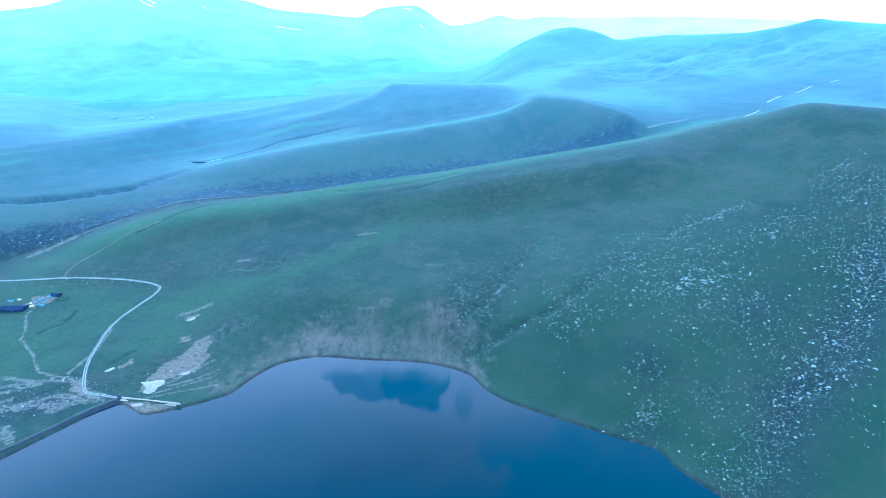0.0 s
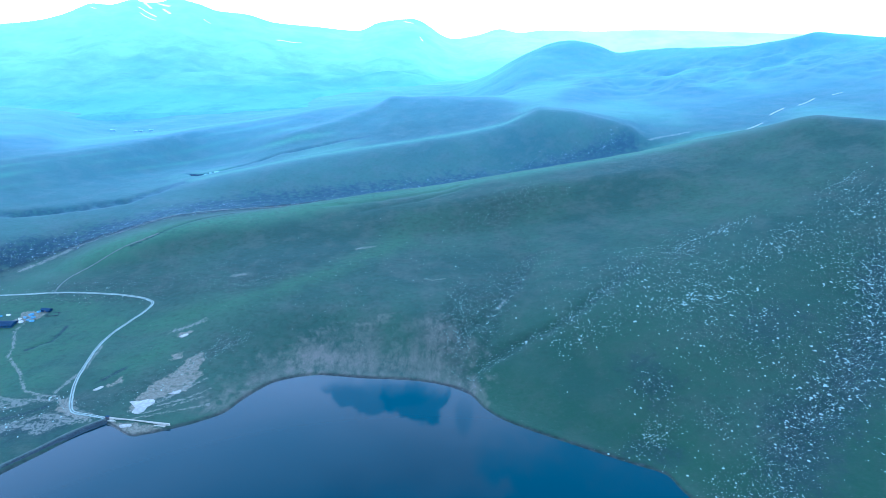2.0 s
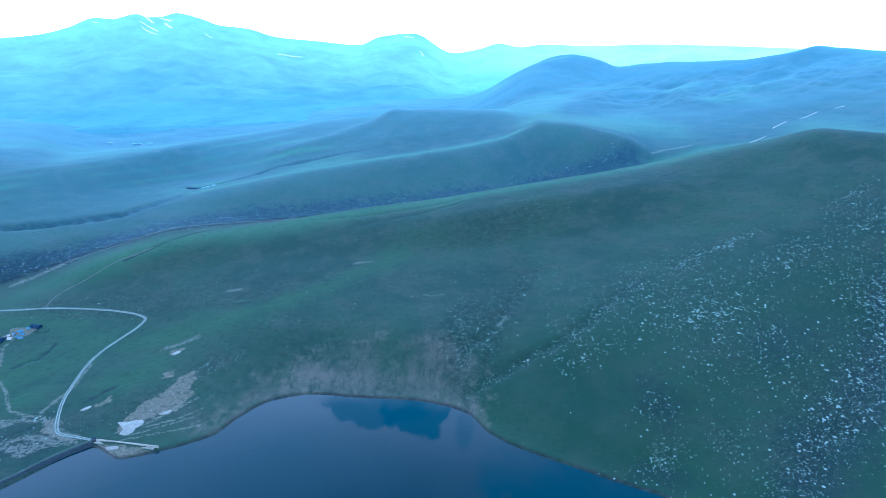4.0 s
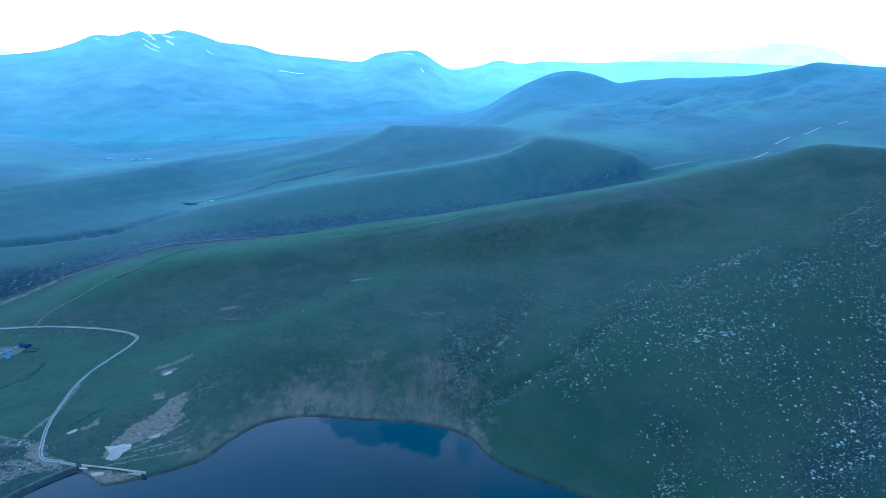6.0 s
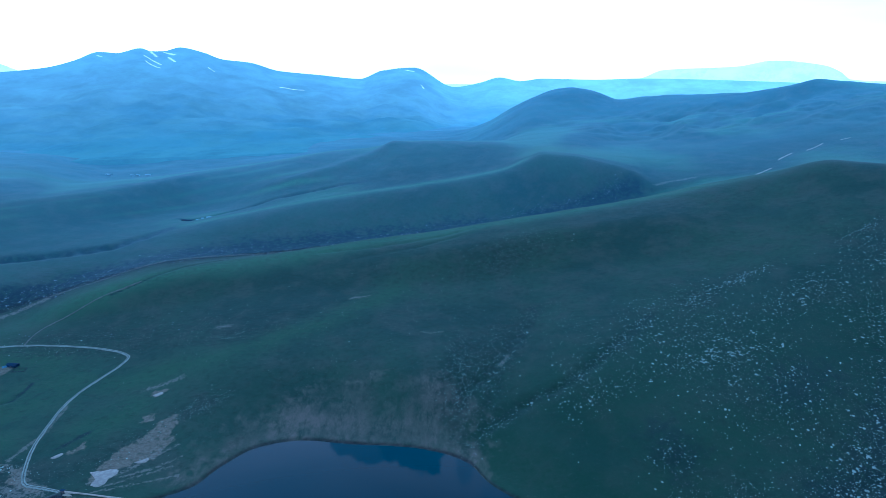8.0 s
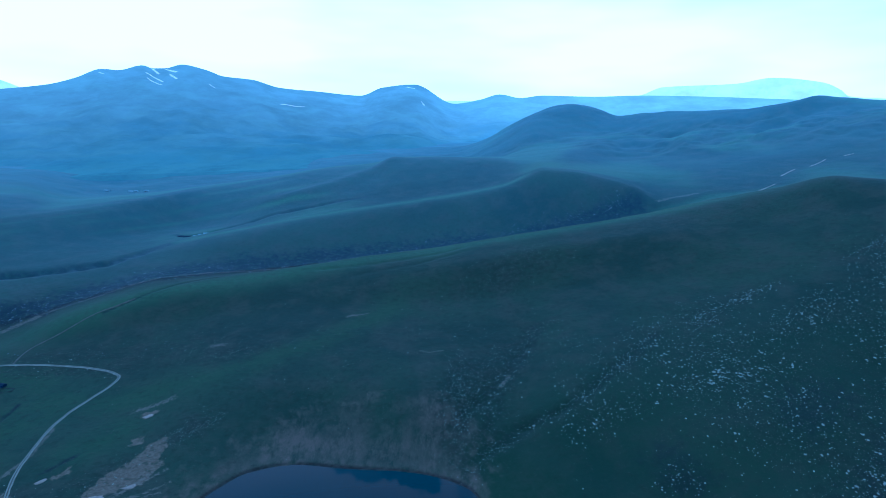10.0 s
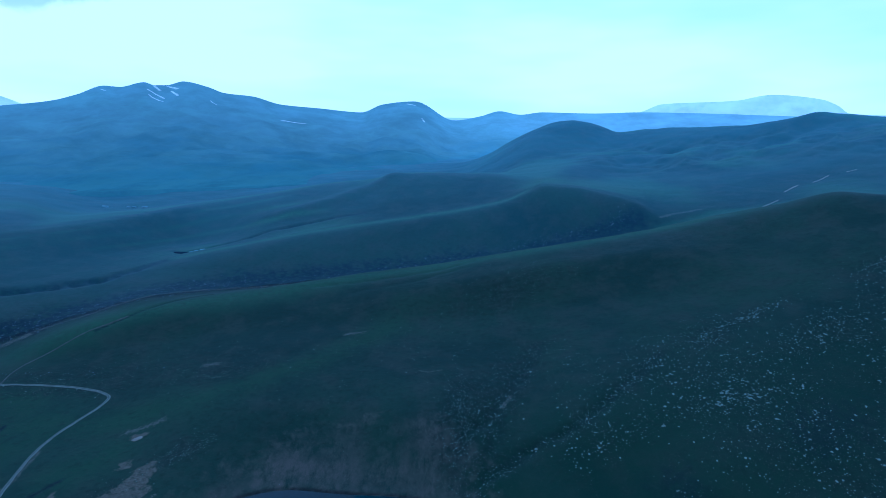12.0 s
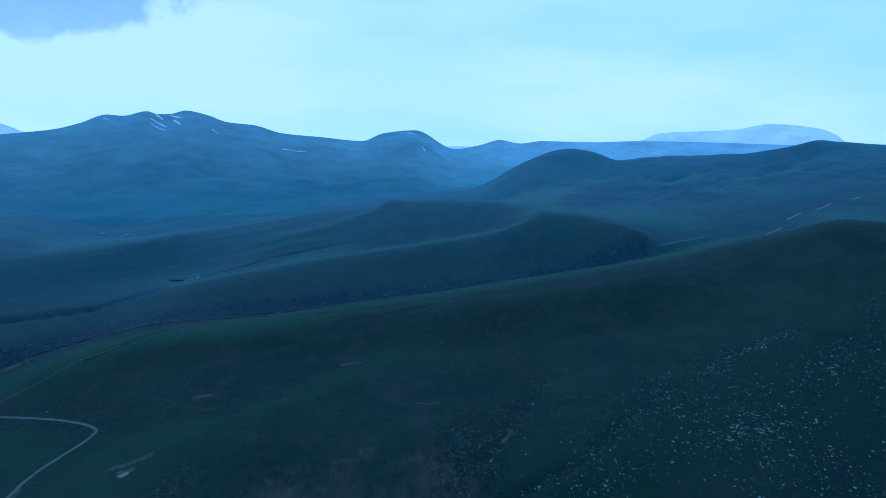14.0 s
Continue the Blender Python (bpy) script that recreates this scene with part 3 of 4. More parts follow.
def land():
    """Heights of the ground on the fan of BEARINGS and RADII."""
    at = {}
    for key, line in (("shore", SHORE), ("slope", SLOPE), ("mid", MID), ("lip", LIP), ("bank", BANK), ("foot", FOOT), ("hill", HILL), ("basin", BASIN), ("dome", DOME)):
        at[key] = guide(line, BEARINGS)
    ravine_r, ravine_z = guide(RAVINE, BEARINGS)
    heights = np.zeros((len(BEARINGS), len(RADII)))
    for i, b in enumerate(BEARINGS):
        sr = at["shore"][0][i]
        nodes = [(0, -7), (sr - 60, -6), (sr - 8, -0.9), (sr, 0.0), (sr + 2.5, 1.5), (sr + 9, 2.2)]
        nodes += [(at[k][0][i], at[k][1][i]) for k in ("slope", "mid")]
        brow = np.interp(b, [-14, 0, 18, 26], [0, 1, 1, 0])
        lip_r, lip_z = at["lip"][0][i], at["lip"][1][i]
        if brow > 0 or b >= 26:
            back = lip_r - at["mid"][0][i]
            fall = np.interp(0.5, [0, 1], [0, lip_z - at["mid"][1][i]])
            nodes += [(lip_r - back * 0.5, lip_z - (1 - brow) * fall - brow * fall * 0.32)]
        nodes += [(lip_r, lip_z)]
        nodes += [(ravine_r[i], ravine_z[i])]
        nodes += [(at[k][0][i], at[k][1][i]) for k in ("bank", "foot", "hill", "basin", "dome")]
        end = np.interp(b, [-40, -10, 2, 8, 40], [150, 165, 190, 230, 260])
        nodes += [(at["dome"][0][i] + 500, end), (5200, end - 20)]
        n = np.array(nodes, float)
        heights[i] = pchip(n[:, 0], n[:, 1], RADII)
    # soften across bearings, so that no guide line shows as a crease
    k = np.array([1, 3, 5, 6, 5, 3, 1], float)
    k /= k.sum()
    inner = slice(68, 68 + 734)
    padded = np.pad(heights[inner], ((3, 3), (0, 0)), mode="edge")
    heights[inner] = sum(w * padded[j:j + padded.shape[0] - 6] for j, w in enumerate(k))
    return heights


HEIGHTS = land()
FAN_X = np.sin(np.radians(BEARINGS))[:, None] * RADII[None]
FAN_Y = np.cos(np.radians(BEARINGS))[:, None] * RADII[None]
SHORE_R = guide(SHORE, BEARINGS)[0][:, None]
dry = np.clip((RADII[None] - SHORE_R - 4) / 60, 0, 1)
HEIGHTS += dry * (fbm(FAN_X, FAN_Y, 150, 4, 3) * 6 + fbm(FAN_X, FAN_Y, 22, 3, 9) * 0.9)
HEIGHTS += ease((RADII[None] - 1450) / 500) * fbm(FAN_X, FAN_Y, 260, 4, 27) * 26 * ease((2900 - RADII[None]) / 500)
far_zone = ease((RADII[None] - 1480) / 260) * ease((2260 - RADII[None]) / 240) * ease((BEARINGS[:, None] - 9) / 7)
HEIGHTS += far_zone * (14 - np.abs(fbm(FAN_X - FAN_Y * 0.5, FAN_Y * 0.8, 420, 5, 57, 0.6)) * 105)
for carve, depth, width in GULLIES:
    away, along = near_line(FAN_X, FAN_Y, carve)
    rough = 0.75 + 1.3 * fbm(FAN_X, FAN_Y, 16, 3, 43)
    rough = rough if depth > 0 else 1.0
    HEIGHTS -= depth * rough * dry * np.exp(-(away / width) ** 2) * ease(along * 6) * ease((1 - along) * 4)


def height(x, y):
    """The ground's height at a place."""
    b, r = np.degrees(np.arctan2(x, y)), np.hypot(x, y)
    i = np.clip(np.searchsorted(BEARINGS, b) - 1, 0, len(BEARINGS) - 2)
    j = np.clip(np.searchsorted(RADII, r) - 1, 0, len(RADII) - 2)
    u = np.clip((b - BEARINGS[i]) / (BEARINGS[i + 1] - BEARINGS[i]), 0, 1)
    v = np.clip((r - RADII[j]) / (RADII[j + 1] - RADII[j]), 0, 1)
    h = HEIGHTS
    return (h[i, j] * (1 - u) + h[i + 1, j] * u) * (1 - v) + (h[i, j + 1] * (1 - u) + h[i + 1, j + 1] * u) * v


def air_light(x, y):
    """How much painted haze glow a place gets: more with distance, and most towards the north-east."""
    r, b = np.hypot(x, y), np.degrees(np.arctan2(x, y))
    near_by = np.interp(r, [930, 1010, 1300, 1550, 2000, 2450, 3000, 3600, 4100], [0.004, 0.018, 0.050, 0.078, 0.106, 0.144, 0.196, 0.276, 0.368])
    east_gain = np.interp(b, [-40, -12, -2, 3, 8, 14, 40], [1.0, 1.0, 1.08, 1.3, 1.45, 1.6, 1.75])
    return near_by * (1 + (east_gain - 1) * ease((r - 2400) / 1500))


def range_shape(line, start, rise, seed, power, rows):
    """A chain of mountains: its foot at start, its crest on the line."""
    b = np.arange(-44, 44.1, 0.1)
    crest_r, crest_z = guide(line, b)
    foot = pchip(np.array(start)[:, 0], np.array(start)[:, 1], b)[:, None]
    low = pchip(np.array(rise)[:, 0], np.array(rise)[:, 1], b)[:, None]
    s = np.concatenate([np.linspace(0, 1, rows), np.linspace(1.01, 1.1, 10)])
    r = foot + (crest_r[:, None] - foot) * s[None]
    x, y = np.sin(np.radians(b))[:, None] * r, np.cos(np.radians(b))[:, None] * r
    z = low + (crest_z[:, None] - low) * np.clip(s, 0, 1)[None] ** power
    z = z - np.clip(s - 1, 0, 1)[None] * 900
    inside = np.sin(np.pi * np.clip(s, 0, 1))[None] ** 0.8
    z = z - inside * (np.abs(fbm(x, y, 700, 5, seed)) * 110 - fbm(x, y, 240, 4, seed + 5) * 55)
    z[:, 0] -= 60
    return x, y, z


RANGE_SHAPE = range_shape(RANGE, [(-44, 2150), (-12, 2150), (-3, 2350), (2, 2750), (10, 2900), (44, 2900)], [(-44, 100), (-12, 128), (2, 165), (44, 200)], 21, 1.5, 170)
FAR_SHAPE = range_shape(FAR_RANGE, [(-44, 4450), (44, 4450)], [(-44, 200), (44, 200)], 33, 0.8, 40)
# ---- end of the land's numbers ----


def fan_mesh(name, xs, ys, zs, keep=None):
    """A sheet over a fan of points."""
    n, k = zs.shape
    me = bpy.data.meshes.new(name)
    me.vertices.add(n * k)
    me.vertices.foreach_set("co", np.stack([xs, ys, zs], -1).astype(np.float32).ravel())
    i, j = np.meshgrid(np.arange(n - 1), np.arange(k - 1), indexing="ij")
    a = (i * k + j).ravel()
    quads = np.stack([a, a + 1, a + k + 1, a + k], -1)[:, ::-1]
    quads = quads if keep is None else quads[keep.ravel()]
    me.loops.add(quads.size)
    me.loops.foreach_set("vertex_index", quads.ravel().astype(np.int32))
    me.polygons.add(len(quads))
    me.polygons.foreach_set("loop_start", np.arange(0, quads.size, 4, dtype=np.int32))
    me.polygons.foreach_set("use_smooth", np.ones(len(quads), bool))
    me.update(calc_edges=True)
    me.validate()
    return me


def give_mask(me, name, values):
    at = me.attributes.new(name, "FLOAT", "POINT")
    at.data.foreach_set("value", values.astype(np.float32).ravel())


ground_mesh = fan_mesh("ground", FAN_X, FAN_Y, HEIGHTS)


def inside(x, y, corners, wobble=4.0, seed=51):
    """How far inside an outline with an uneven edge each place lies, 0 to 1."""
    x = x + fbm(x, y, 14, 4, seed, 0.65) * wobble * 3
    y = y + fbm(x, y, 14, 4, seed + 7, 0.65) * wobble * 3
    p = np.array(corners, float)
    odd = np.zeros(np.shape(x), bool)
    for (ax, ay), (bx, by) in zip(p, np.roll(p, -1, 0)):
        if ay != by:
            odd ^= ((ay > y) != (by > y)) & (x < (bx - ax) * (y - ay) / (by - ay) + ax)
    away, along = near_line(x, y, list(corners) + [corners[0]])
    return np.where(odd, np.clip(away / wobble, 0, 1), 0)


def strip(x, y, line, width, wobble=0.5, seed=61):
    away, along = near_line(x, y, line)
    return np.clip(1.5 - (away + fbm(x, y, 9, 4, seed, 0.6) * width * 2 * wobble) / width, 0, 1)


near = slice(0, int(np.searchsorted(RADII, 1700)))
NX, NY = FAN_X[:, near], FAN_Y[:, near]
beyond_shore = RADII[None, near] - SHORE_R
masks = {k: np.zeros(FAN_X.shape) for k in ("bare", "dry", "dust", "rubble", "shore", "far_zone", "stony", "lush", "pale", "deep")}
for outline in BARE_PATCHES:
    masks["bare"][:, near] = np.maximum(masks["bare"][:, near], inside(NX, NY, outline))
patchy = np.clip(0.74 + fbm(NX, NY, 34, 5, 81, 0.65) * 2.6, 0, 1)
masks["dry"][:, near] = np.clip(inside(NX, NY, DRY_SLOPE, 26.0), 0, 1) * patchy
for line, width in DUSTY_LINES:
    masks["dust"][:, near] = np.maximum(masks["dust"][:, near], strip(NX, NY, line, width))
for line, width, amount in RUBBLE_SHADE_LINES:
    masks["rubble"][:, near] = np.maximum(masks["rubble"][:, near], amount * strip(NX, NY, line, width, 0.9, 67))
# dark strip at the waterline, painted for the shadowed bank
masks["shore"][:, near] = np.clip(1.3 - np.abs(beyond_shore - 0.5) / (1.5 + 2 * fbm(NX, NY, 25, 3, 15)), 0, 1)
# rises with distance and drives the sheen that imitates haze
masks["far_zone"][:] = np.clip((RADII[None] - 700) / 1500, 0, 1)
for x, y, sx, sy, turn, count, size in CLUSTERS:
    c, s = math.cos(radians(turn)), math.sin(radians(turn))
    u, v = (NX - x) * c + (NY - y) * s, (NY - y) * c - (NX - x) * s
    masks["stony"][:, near] += min(0.9, 6 * count / (sx * sy)) * np.exp(-0.5 * ((u / sx / 1.3) ** 2 + (v / sy / 1.3) ** 2))
for line, spread, count, size in BANDS[:7]:
    masks["stony"][:, near] += 0.9 * np.exp(-0.5 * (near_line(NX, NY, line)[0] / spread / 1.4) ** 2)
for line, width in LUSH_LINES:
    masks["lush"][:, near] = np.maximum(masks["lush"][:, near], np.exp(-(near_line(NX, NY, line)[0] / width) ** 2))
for line, width, amount in DEEP_SWARD:
    masks["deep"][:, near] = np.maximum(masks["deep"][:, near], amount * np.exp(-((near_line(NX, NY, line)[0] + 30 * fbm(NX, NY, 60, 4, 111)) / width) ** 2))
# along the lip: paler turf and the light on its flat top, painted together
lip_r = guide(LIP, BEARINGS)[0][:, None]
shelf = np.exp(-((RADII[None] - lip_r + 16) / (26 + 30 * fbm(FAN_X, FAN_Y, 70, 3, 37))) ** 2)
masks["pale"] = shelf * np.interp(BEARINGS, [-42, -30, 22, 30], [0, 1, 1, 0])[:, None]
masks["stony"] = np.clip(masks["stony"], 0, 1)
for key, values in masks.items():
    give_mask(ground_mesh, key, values)
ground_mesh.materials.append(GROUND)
# distant hills, a backdrop laid over the same land beyond the ravine to carry the painted haze
fan_in = slice(68, 68 + 734)
start = guide(RAVINE, BEARINGS[fan_in])[0] + 8
reach = slice(int(np.searchsorted(RADII, 850)), int(np.searchsorted(RADII, 3300)))
far_x, far_y, far_z = FAN_X[fan_in, reach], FAN_Y[fan_in, reach], HEIGHTS[fan_in, reach] + 0.3
far_r = np.broadcast_to(RADII[None, reach], far_x.shape)
beyond = far_r > start[:, None]
far_mesh = fan_mesh("backdrop", far_x, far_y, far_z, beyond[:-1, :-1] & beyond[1:, :-1])
for key in ("bare", "dry", "shore", "stony", "lush", "deep"):
    give_mask(far_mesh, key, np.zeros(far_x.shape))
far_dust = np.zeros(far_x.shape)
for line, width in DUSTY_LINES:
    far_dust = np.maximum(far_dust, strip(far_x, far_y, line, width))
give_mask(far_mesh, "dust", far_dust)
# brighter light on the flat benches and ledges of the hills, painted as greener turf
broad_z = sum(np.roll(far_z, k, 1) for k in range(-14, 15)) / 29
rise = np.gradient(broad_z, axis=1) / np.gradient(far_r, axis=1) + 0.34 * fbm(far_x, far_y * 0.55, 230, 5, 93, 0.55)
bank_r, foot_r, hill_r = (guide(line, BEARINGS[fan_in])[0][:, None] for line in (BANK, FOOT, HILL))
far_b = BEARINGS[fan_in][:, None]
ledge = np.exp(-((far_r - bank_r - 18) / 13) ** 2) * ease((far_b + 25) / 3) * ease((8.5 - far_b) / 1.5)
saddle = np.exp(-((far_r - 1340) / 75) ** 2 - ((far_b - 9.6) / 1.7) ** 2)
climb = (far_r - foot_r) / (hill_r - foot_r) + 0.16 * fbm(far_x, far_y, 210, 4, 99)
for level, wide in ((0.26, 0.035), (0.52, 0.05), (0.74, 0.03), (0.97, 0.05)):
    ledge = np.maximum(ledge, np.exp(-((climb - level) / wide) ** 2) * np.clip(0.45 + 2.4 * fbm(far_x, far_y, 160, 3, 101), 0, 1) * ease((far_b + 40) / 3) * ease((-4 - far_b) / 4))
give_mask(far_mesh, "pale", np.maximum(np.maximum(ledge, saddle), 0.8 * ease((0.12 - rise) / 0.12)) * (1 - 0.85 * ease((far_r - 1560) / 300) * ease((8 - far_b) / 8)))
far_rubble = np.zeros(far_x.shape)
for line, width, amount in RUBBLE_SHADE_LINES:
    far_rubble = np.maximum(far_rubble, amount * strip(far_x, far_y, line, width, 0.9, 67))
give_mask(far_mesh, "rubble", far_rubble)
give_mask(far_mesh, "far_zone", np.clip((far_r - 700) / 1500, 0, 1))
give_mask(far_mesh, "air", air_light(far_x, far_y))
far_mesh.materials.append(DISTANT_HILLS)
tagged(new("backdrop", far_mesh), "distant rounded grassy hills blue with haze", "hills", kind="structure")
ground = tagged(new("ground", ground_mesh), "rolling green alpine grassland with bare soil patches", "ground", kind="structure")

# the lake: one level sheet that ends a little inside the bank
angles = np.radians(np.arange(-180, 180, 0.5))
rim = guide(SHORE, np.degrees(angles))[0] + 5
bm = bmesh.new()
ring = [bm.verts.new((r * math.sin(a), r * math.cos(a), 0.0)) for a, r in zip(angles, rim)]
bm.faces.new(ring[::-1])
water_mesh = bpy.data.meshes.new("water")
bm.to_mesh(water_mesh)
bm.free()
water_mesh.materials.append(WATER)
water = tagged(new("water", water_mesh), "still dark blue reservoir lake reflecting the sky", "lake", kind="structure")


def mountain_range(name, shape, material, label, snow=(), air=None):
    x, y, z = shape
    me = fan_mesh(name, x, y, z)
    mask = np.zeros(x.shape)
    for streak, width in snow:
        away, along = near_line(x, y, streak)
        away = away + fbm(x, y, 40, 3, 71) * width * 1.6
        mask = np.maximum(mask, np.clip(1.4 - away / width, 0, 1))
    give_mask(me, "snow", mask)
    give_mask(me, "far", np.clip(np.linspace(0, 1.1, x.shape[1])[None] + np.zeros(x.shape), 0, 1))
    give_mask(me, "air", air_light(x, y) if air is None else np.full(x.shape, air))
    me.materials.append(material)
    return tagged(new(name, me), label, "mountain", kind="structure")


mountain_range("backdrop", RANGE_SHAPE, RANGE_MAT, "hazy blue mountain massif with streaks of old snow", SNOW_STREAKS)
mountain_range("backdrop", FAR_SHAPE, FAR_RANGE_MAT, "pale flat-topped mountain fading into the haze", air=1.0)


# ---- building blocks ----
def part(name, bm, material, parent, label=""):
    """Links a bmesh as one mesh object under a thing or a part."""
    me = bpy.data.meshes.new(name)
    bm.to_mesh(me)
    bm.free()
    me.materials.append(material)
    ob = new(name, me)
    ob.parent = parent
    return tagged(ob, label)


def thing(name, label, category, m=None, group=""):
    """An empty at the base of a thing with parts."""
    ob = new(name)
    if m is not None:
        ob.matrix_world = m
    return tagged(ob, label, category, group)


def box(x0, x1, y0, y1, z0, z1, bevel=0.0):
    bm = bmesh.new()
    bmesh.ops.create_cube(bm, size=1.0)
    for v in bm.verts:
        v.co = ((x0 + x1) / 2 + v.co.x * (x1 - x0), (y0 + y1) / 2 + v.co.y * (y1 - y0), (z0 + z1) / 2 + v.co.z * (z1 - z0))
    if bevel:
        bmesh.ops.bevel(bm, geom=bm.edges[:], offset=bevel, segments=1, affect="EDGES")
    return bm


def slabs(profile, x0, x1, thick=0.0):
    """A profile in y and z, drawn along x: closed, or with a thickness."""
    bm = bmesh.new()
    if thick:
        profile = list(profile) + [(y, z - thick) for y, z in reversed(profile)]
    a = [bm.verts.new((x0, y, z)) for y, z in profile]
    b = [bm.verts.new((x1, y, z)) for y, z in profile]
    n = len(profile)
    for k in range(n):
        bm.faces.new((a[k], b[k], b[(k + 1) % n], a[(k + 1) % n]))
    bm.faces.new(a[::-1])
    bm.faces.new(b)
    bmesh.ops.recalc_face_normals(bm, faces=bm.faces[:])
    return bm


def ground_z(x, y):
    return float(height(np.array([x]), np.array([y]))[0])


def smooth_line(points, step):
    """A polyline rounded off and cut into even steps."""
    p = np.array(points, float)
    for _ in range(2):
        q = [p[0]]
        for a, b in zip(p[:-1], p[1:]):
            q += [a * 0.75 + b * 0.25, a * 0.25 + b * 0.75]
        p = np.array(q + [p[-1]])
    run = np.r_[0, np.cumsum(np.hypot(*np.diff(p, axis=0).T))]
    s = np.linspace(0, run[-1], max(2, int(run[-1] / step)))
    return np.stack([np.interp(s, run, p[:, 0]), np.interp(s, run, p[:, 1])], -1)


def ribbon(points, across, lift, step=3.0, wander=0.0, seed=5, level=None):
    """A strip along the ground; across: (offset from the middle, extra height) from side to side."""
    line = smooth_line(points, step)
    way = np.gradient(line, axis=0)
    way /= np.hypot(way[:, 0], way[:, 1])[:, None]
    side = np.stack([way[:, 1], -way[:, 0]], -1)
    rng = np.random.RandomState(seed)
    bm = bmesh.new()
    rows = []
    for c, s in zip(line, side):
        row = []
        for k, (off, up) in enumerate(across):
            edge = (rng.rand() - 0.5) * wander if k in (0, len(across) - 1) else 0.0
            x, y = c + s * (off + edge)
            z = ground_z(x, y) if level is None else level
            row.append(bm.verts.new((x, y, z + lift + up)))
        rows.append(row)
    for a, b in zip(rows[:-1], rows[1:]):
        for k in range(len(across) - 1):
            f = bm.faces.new((a[k], a[k + 1], b[k + 1], b[k]))
            f.smooth = True
    bmesh.ops.recalc_face_normals(bm, faces=bm.faces[:])
    if sum(f.normal.z for f in bm.faces) < 0:
        bmesh.ops.reverse_faces(bm, faces=bm.faces[:])
    return bm


# ---- roads, dam and spillway ----
ROAD = [(-640, 655), (-543, 666), (-505, 665), (-469, 672), (-430, 674), (-390, 671), (-363, 664), (-346, 657), (-339, 651), (-339, 637), (-347, 610),
        (-354, 586), (-356, 564), (-349, 530), (-343, 502), (-335, 481), (-324, 460), (-317, 451), (-304, 450), (-284, 446)]
road = part("road", ribbon(ROAD, [(-1.45, -0.3), (-1.2, 0.08), (-0.75, 0.0), (-0.35, 0.1), (0.35, 0.1), (0.75, 0.0), (1.2, 0.08), (1.45, -0.3)], 0.3, 2.5, 0.6), GRAVEL, None)
part("grass_strip", ribbon(ROAD, [(-0.38, 0.1), (0.0, 0.15), (0.38, 0.1)], 0.34, 2.5, 0.3), DIRT, road, "worn grass strip between the wheel ruts")
tagged(road, "pale gravel track winding down to the dam", "road", kind="structure")
PIPE_ROAD = [[(531, 1066), (540, 1069), (567, 1086)], [(604, 1136), (628, 1158), (650, 1176)], [(680, 1182), (706, 1200), (732, 1220)], [(766, 1221), (786, 1223)]]
for stretch in PIPE_ROAD:
    far_road = part("road", ribbon(stretch, [(-1.0, -0.2), (-0.7, 0.2), (0.0, 0.3), (0.7, 0.2), (1.0, -0.2)], 0.9, 4.0, 0.4), PALE_GRAVEL, None)
    tagged(far_road, "stretch of pale gravel road on the far hillside", "road", kind="structure")

track = part("road", ribbon([(-469, 672), (-475, 699), (-472, 719), (-457, 740), (-437, 771), (-420, 784), (-400, 806)], [(-1.0, -0.25), (-0.7, 0.05), (0.0, 0.1), (0.7, 0.05), (1.0, -0.25)], 0.3, 2.5, 0.9), DIRT, None)
tagged(track, "faint dirt track climbing the grassy slope", "track", kind="structure")

DAM = [(-281, 447), (-302, 425), (-313, 406), (-325, 388), (-336, 373), (-380, 310)]
dam = thing("dam", "low earth dam with a dark stone-faced water side", "dam")
part("embankment", ribbon(DAM, [(9.0, -1.0), (6.0, 1.2), (2.2, 2.8), (0.0, 3.0), (-0.6, 2.2)], 0.0, 3.0, 1.5, 8, 0.0), EARTH, dam, "grassy rubble bank")
part("facing", ribbon(DAM, [(0.1, 2.6), (-0.3, 2.8), (-1.4, 1.8), (-2.6, 0.6), (-4.0, -1.0)], 0.02, 2.0, 0.8, 9, 0.0), DARK_ROCK, dam, "dark stone facing")

SPILL_A, SPILL_B = Vector((-282, 445.5, 0)), Vector((-227, 437.6, 0))
run = (SPILL_B - SPILL_A).length
spill = thing("spillway_wall", "long pale concrete spillway wall at the lakeside", "wall",
              Matrix.Translation(SPILL_A + Vector((0, 0, 1.3))) @ Matrix.Rotation(math.atan2(SPILL_B.y - SPILL_A.y, SPILL_B.x - SPILL_A.x), 4, "Z"))
for k in range(10):
    part("coping", box(run * k / 10 + 0.03, run * (k + 1) / 10 - 0.03, -0.45, 0.45, 2.0, 2.35, 0.05), CONCRETE, spill)
part("wall", box(0, run, -0.3, 0.3, -1.5, 2.0), CONCRETE, spill)
part("apron", box(-1, run - 3, -2.6, -0.32, -1.5, 0.75, 0.1), CONCRETE, spill, "lower concrete ledge on the water side")
gate = part("sluice", box(-3.2, -0.2, -1.2, 1.0, -1.0, 2.9, 0.08), PLANK, spill, "dark sluice housing")
part("lid", box(-3.4, 0.0, -1.4, 1.2, 2.9, 3.05, 0.03), TIN, gate)

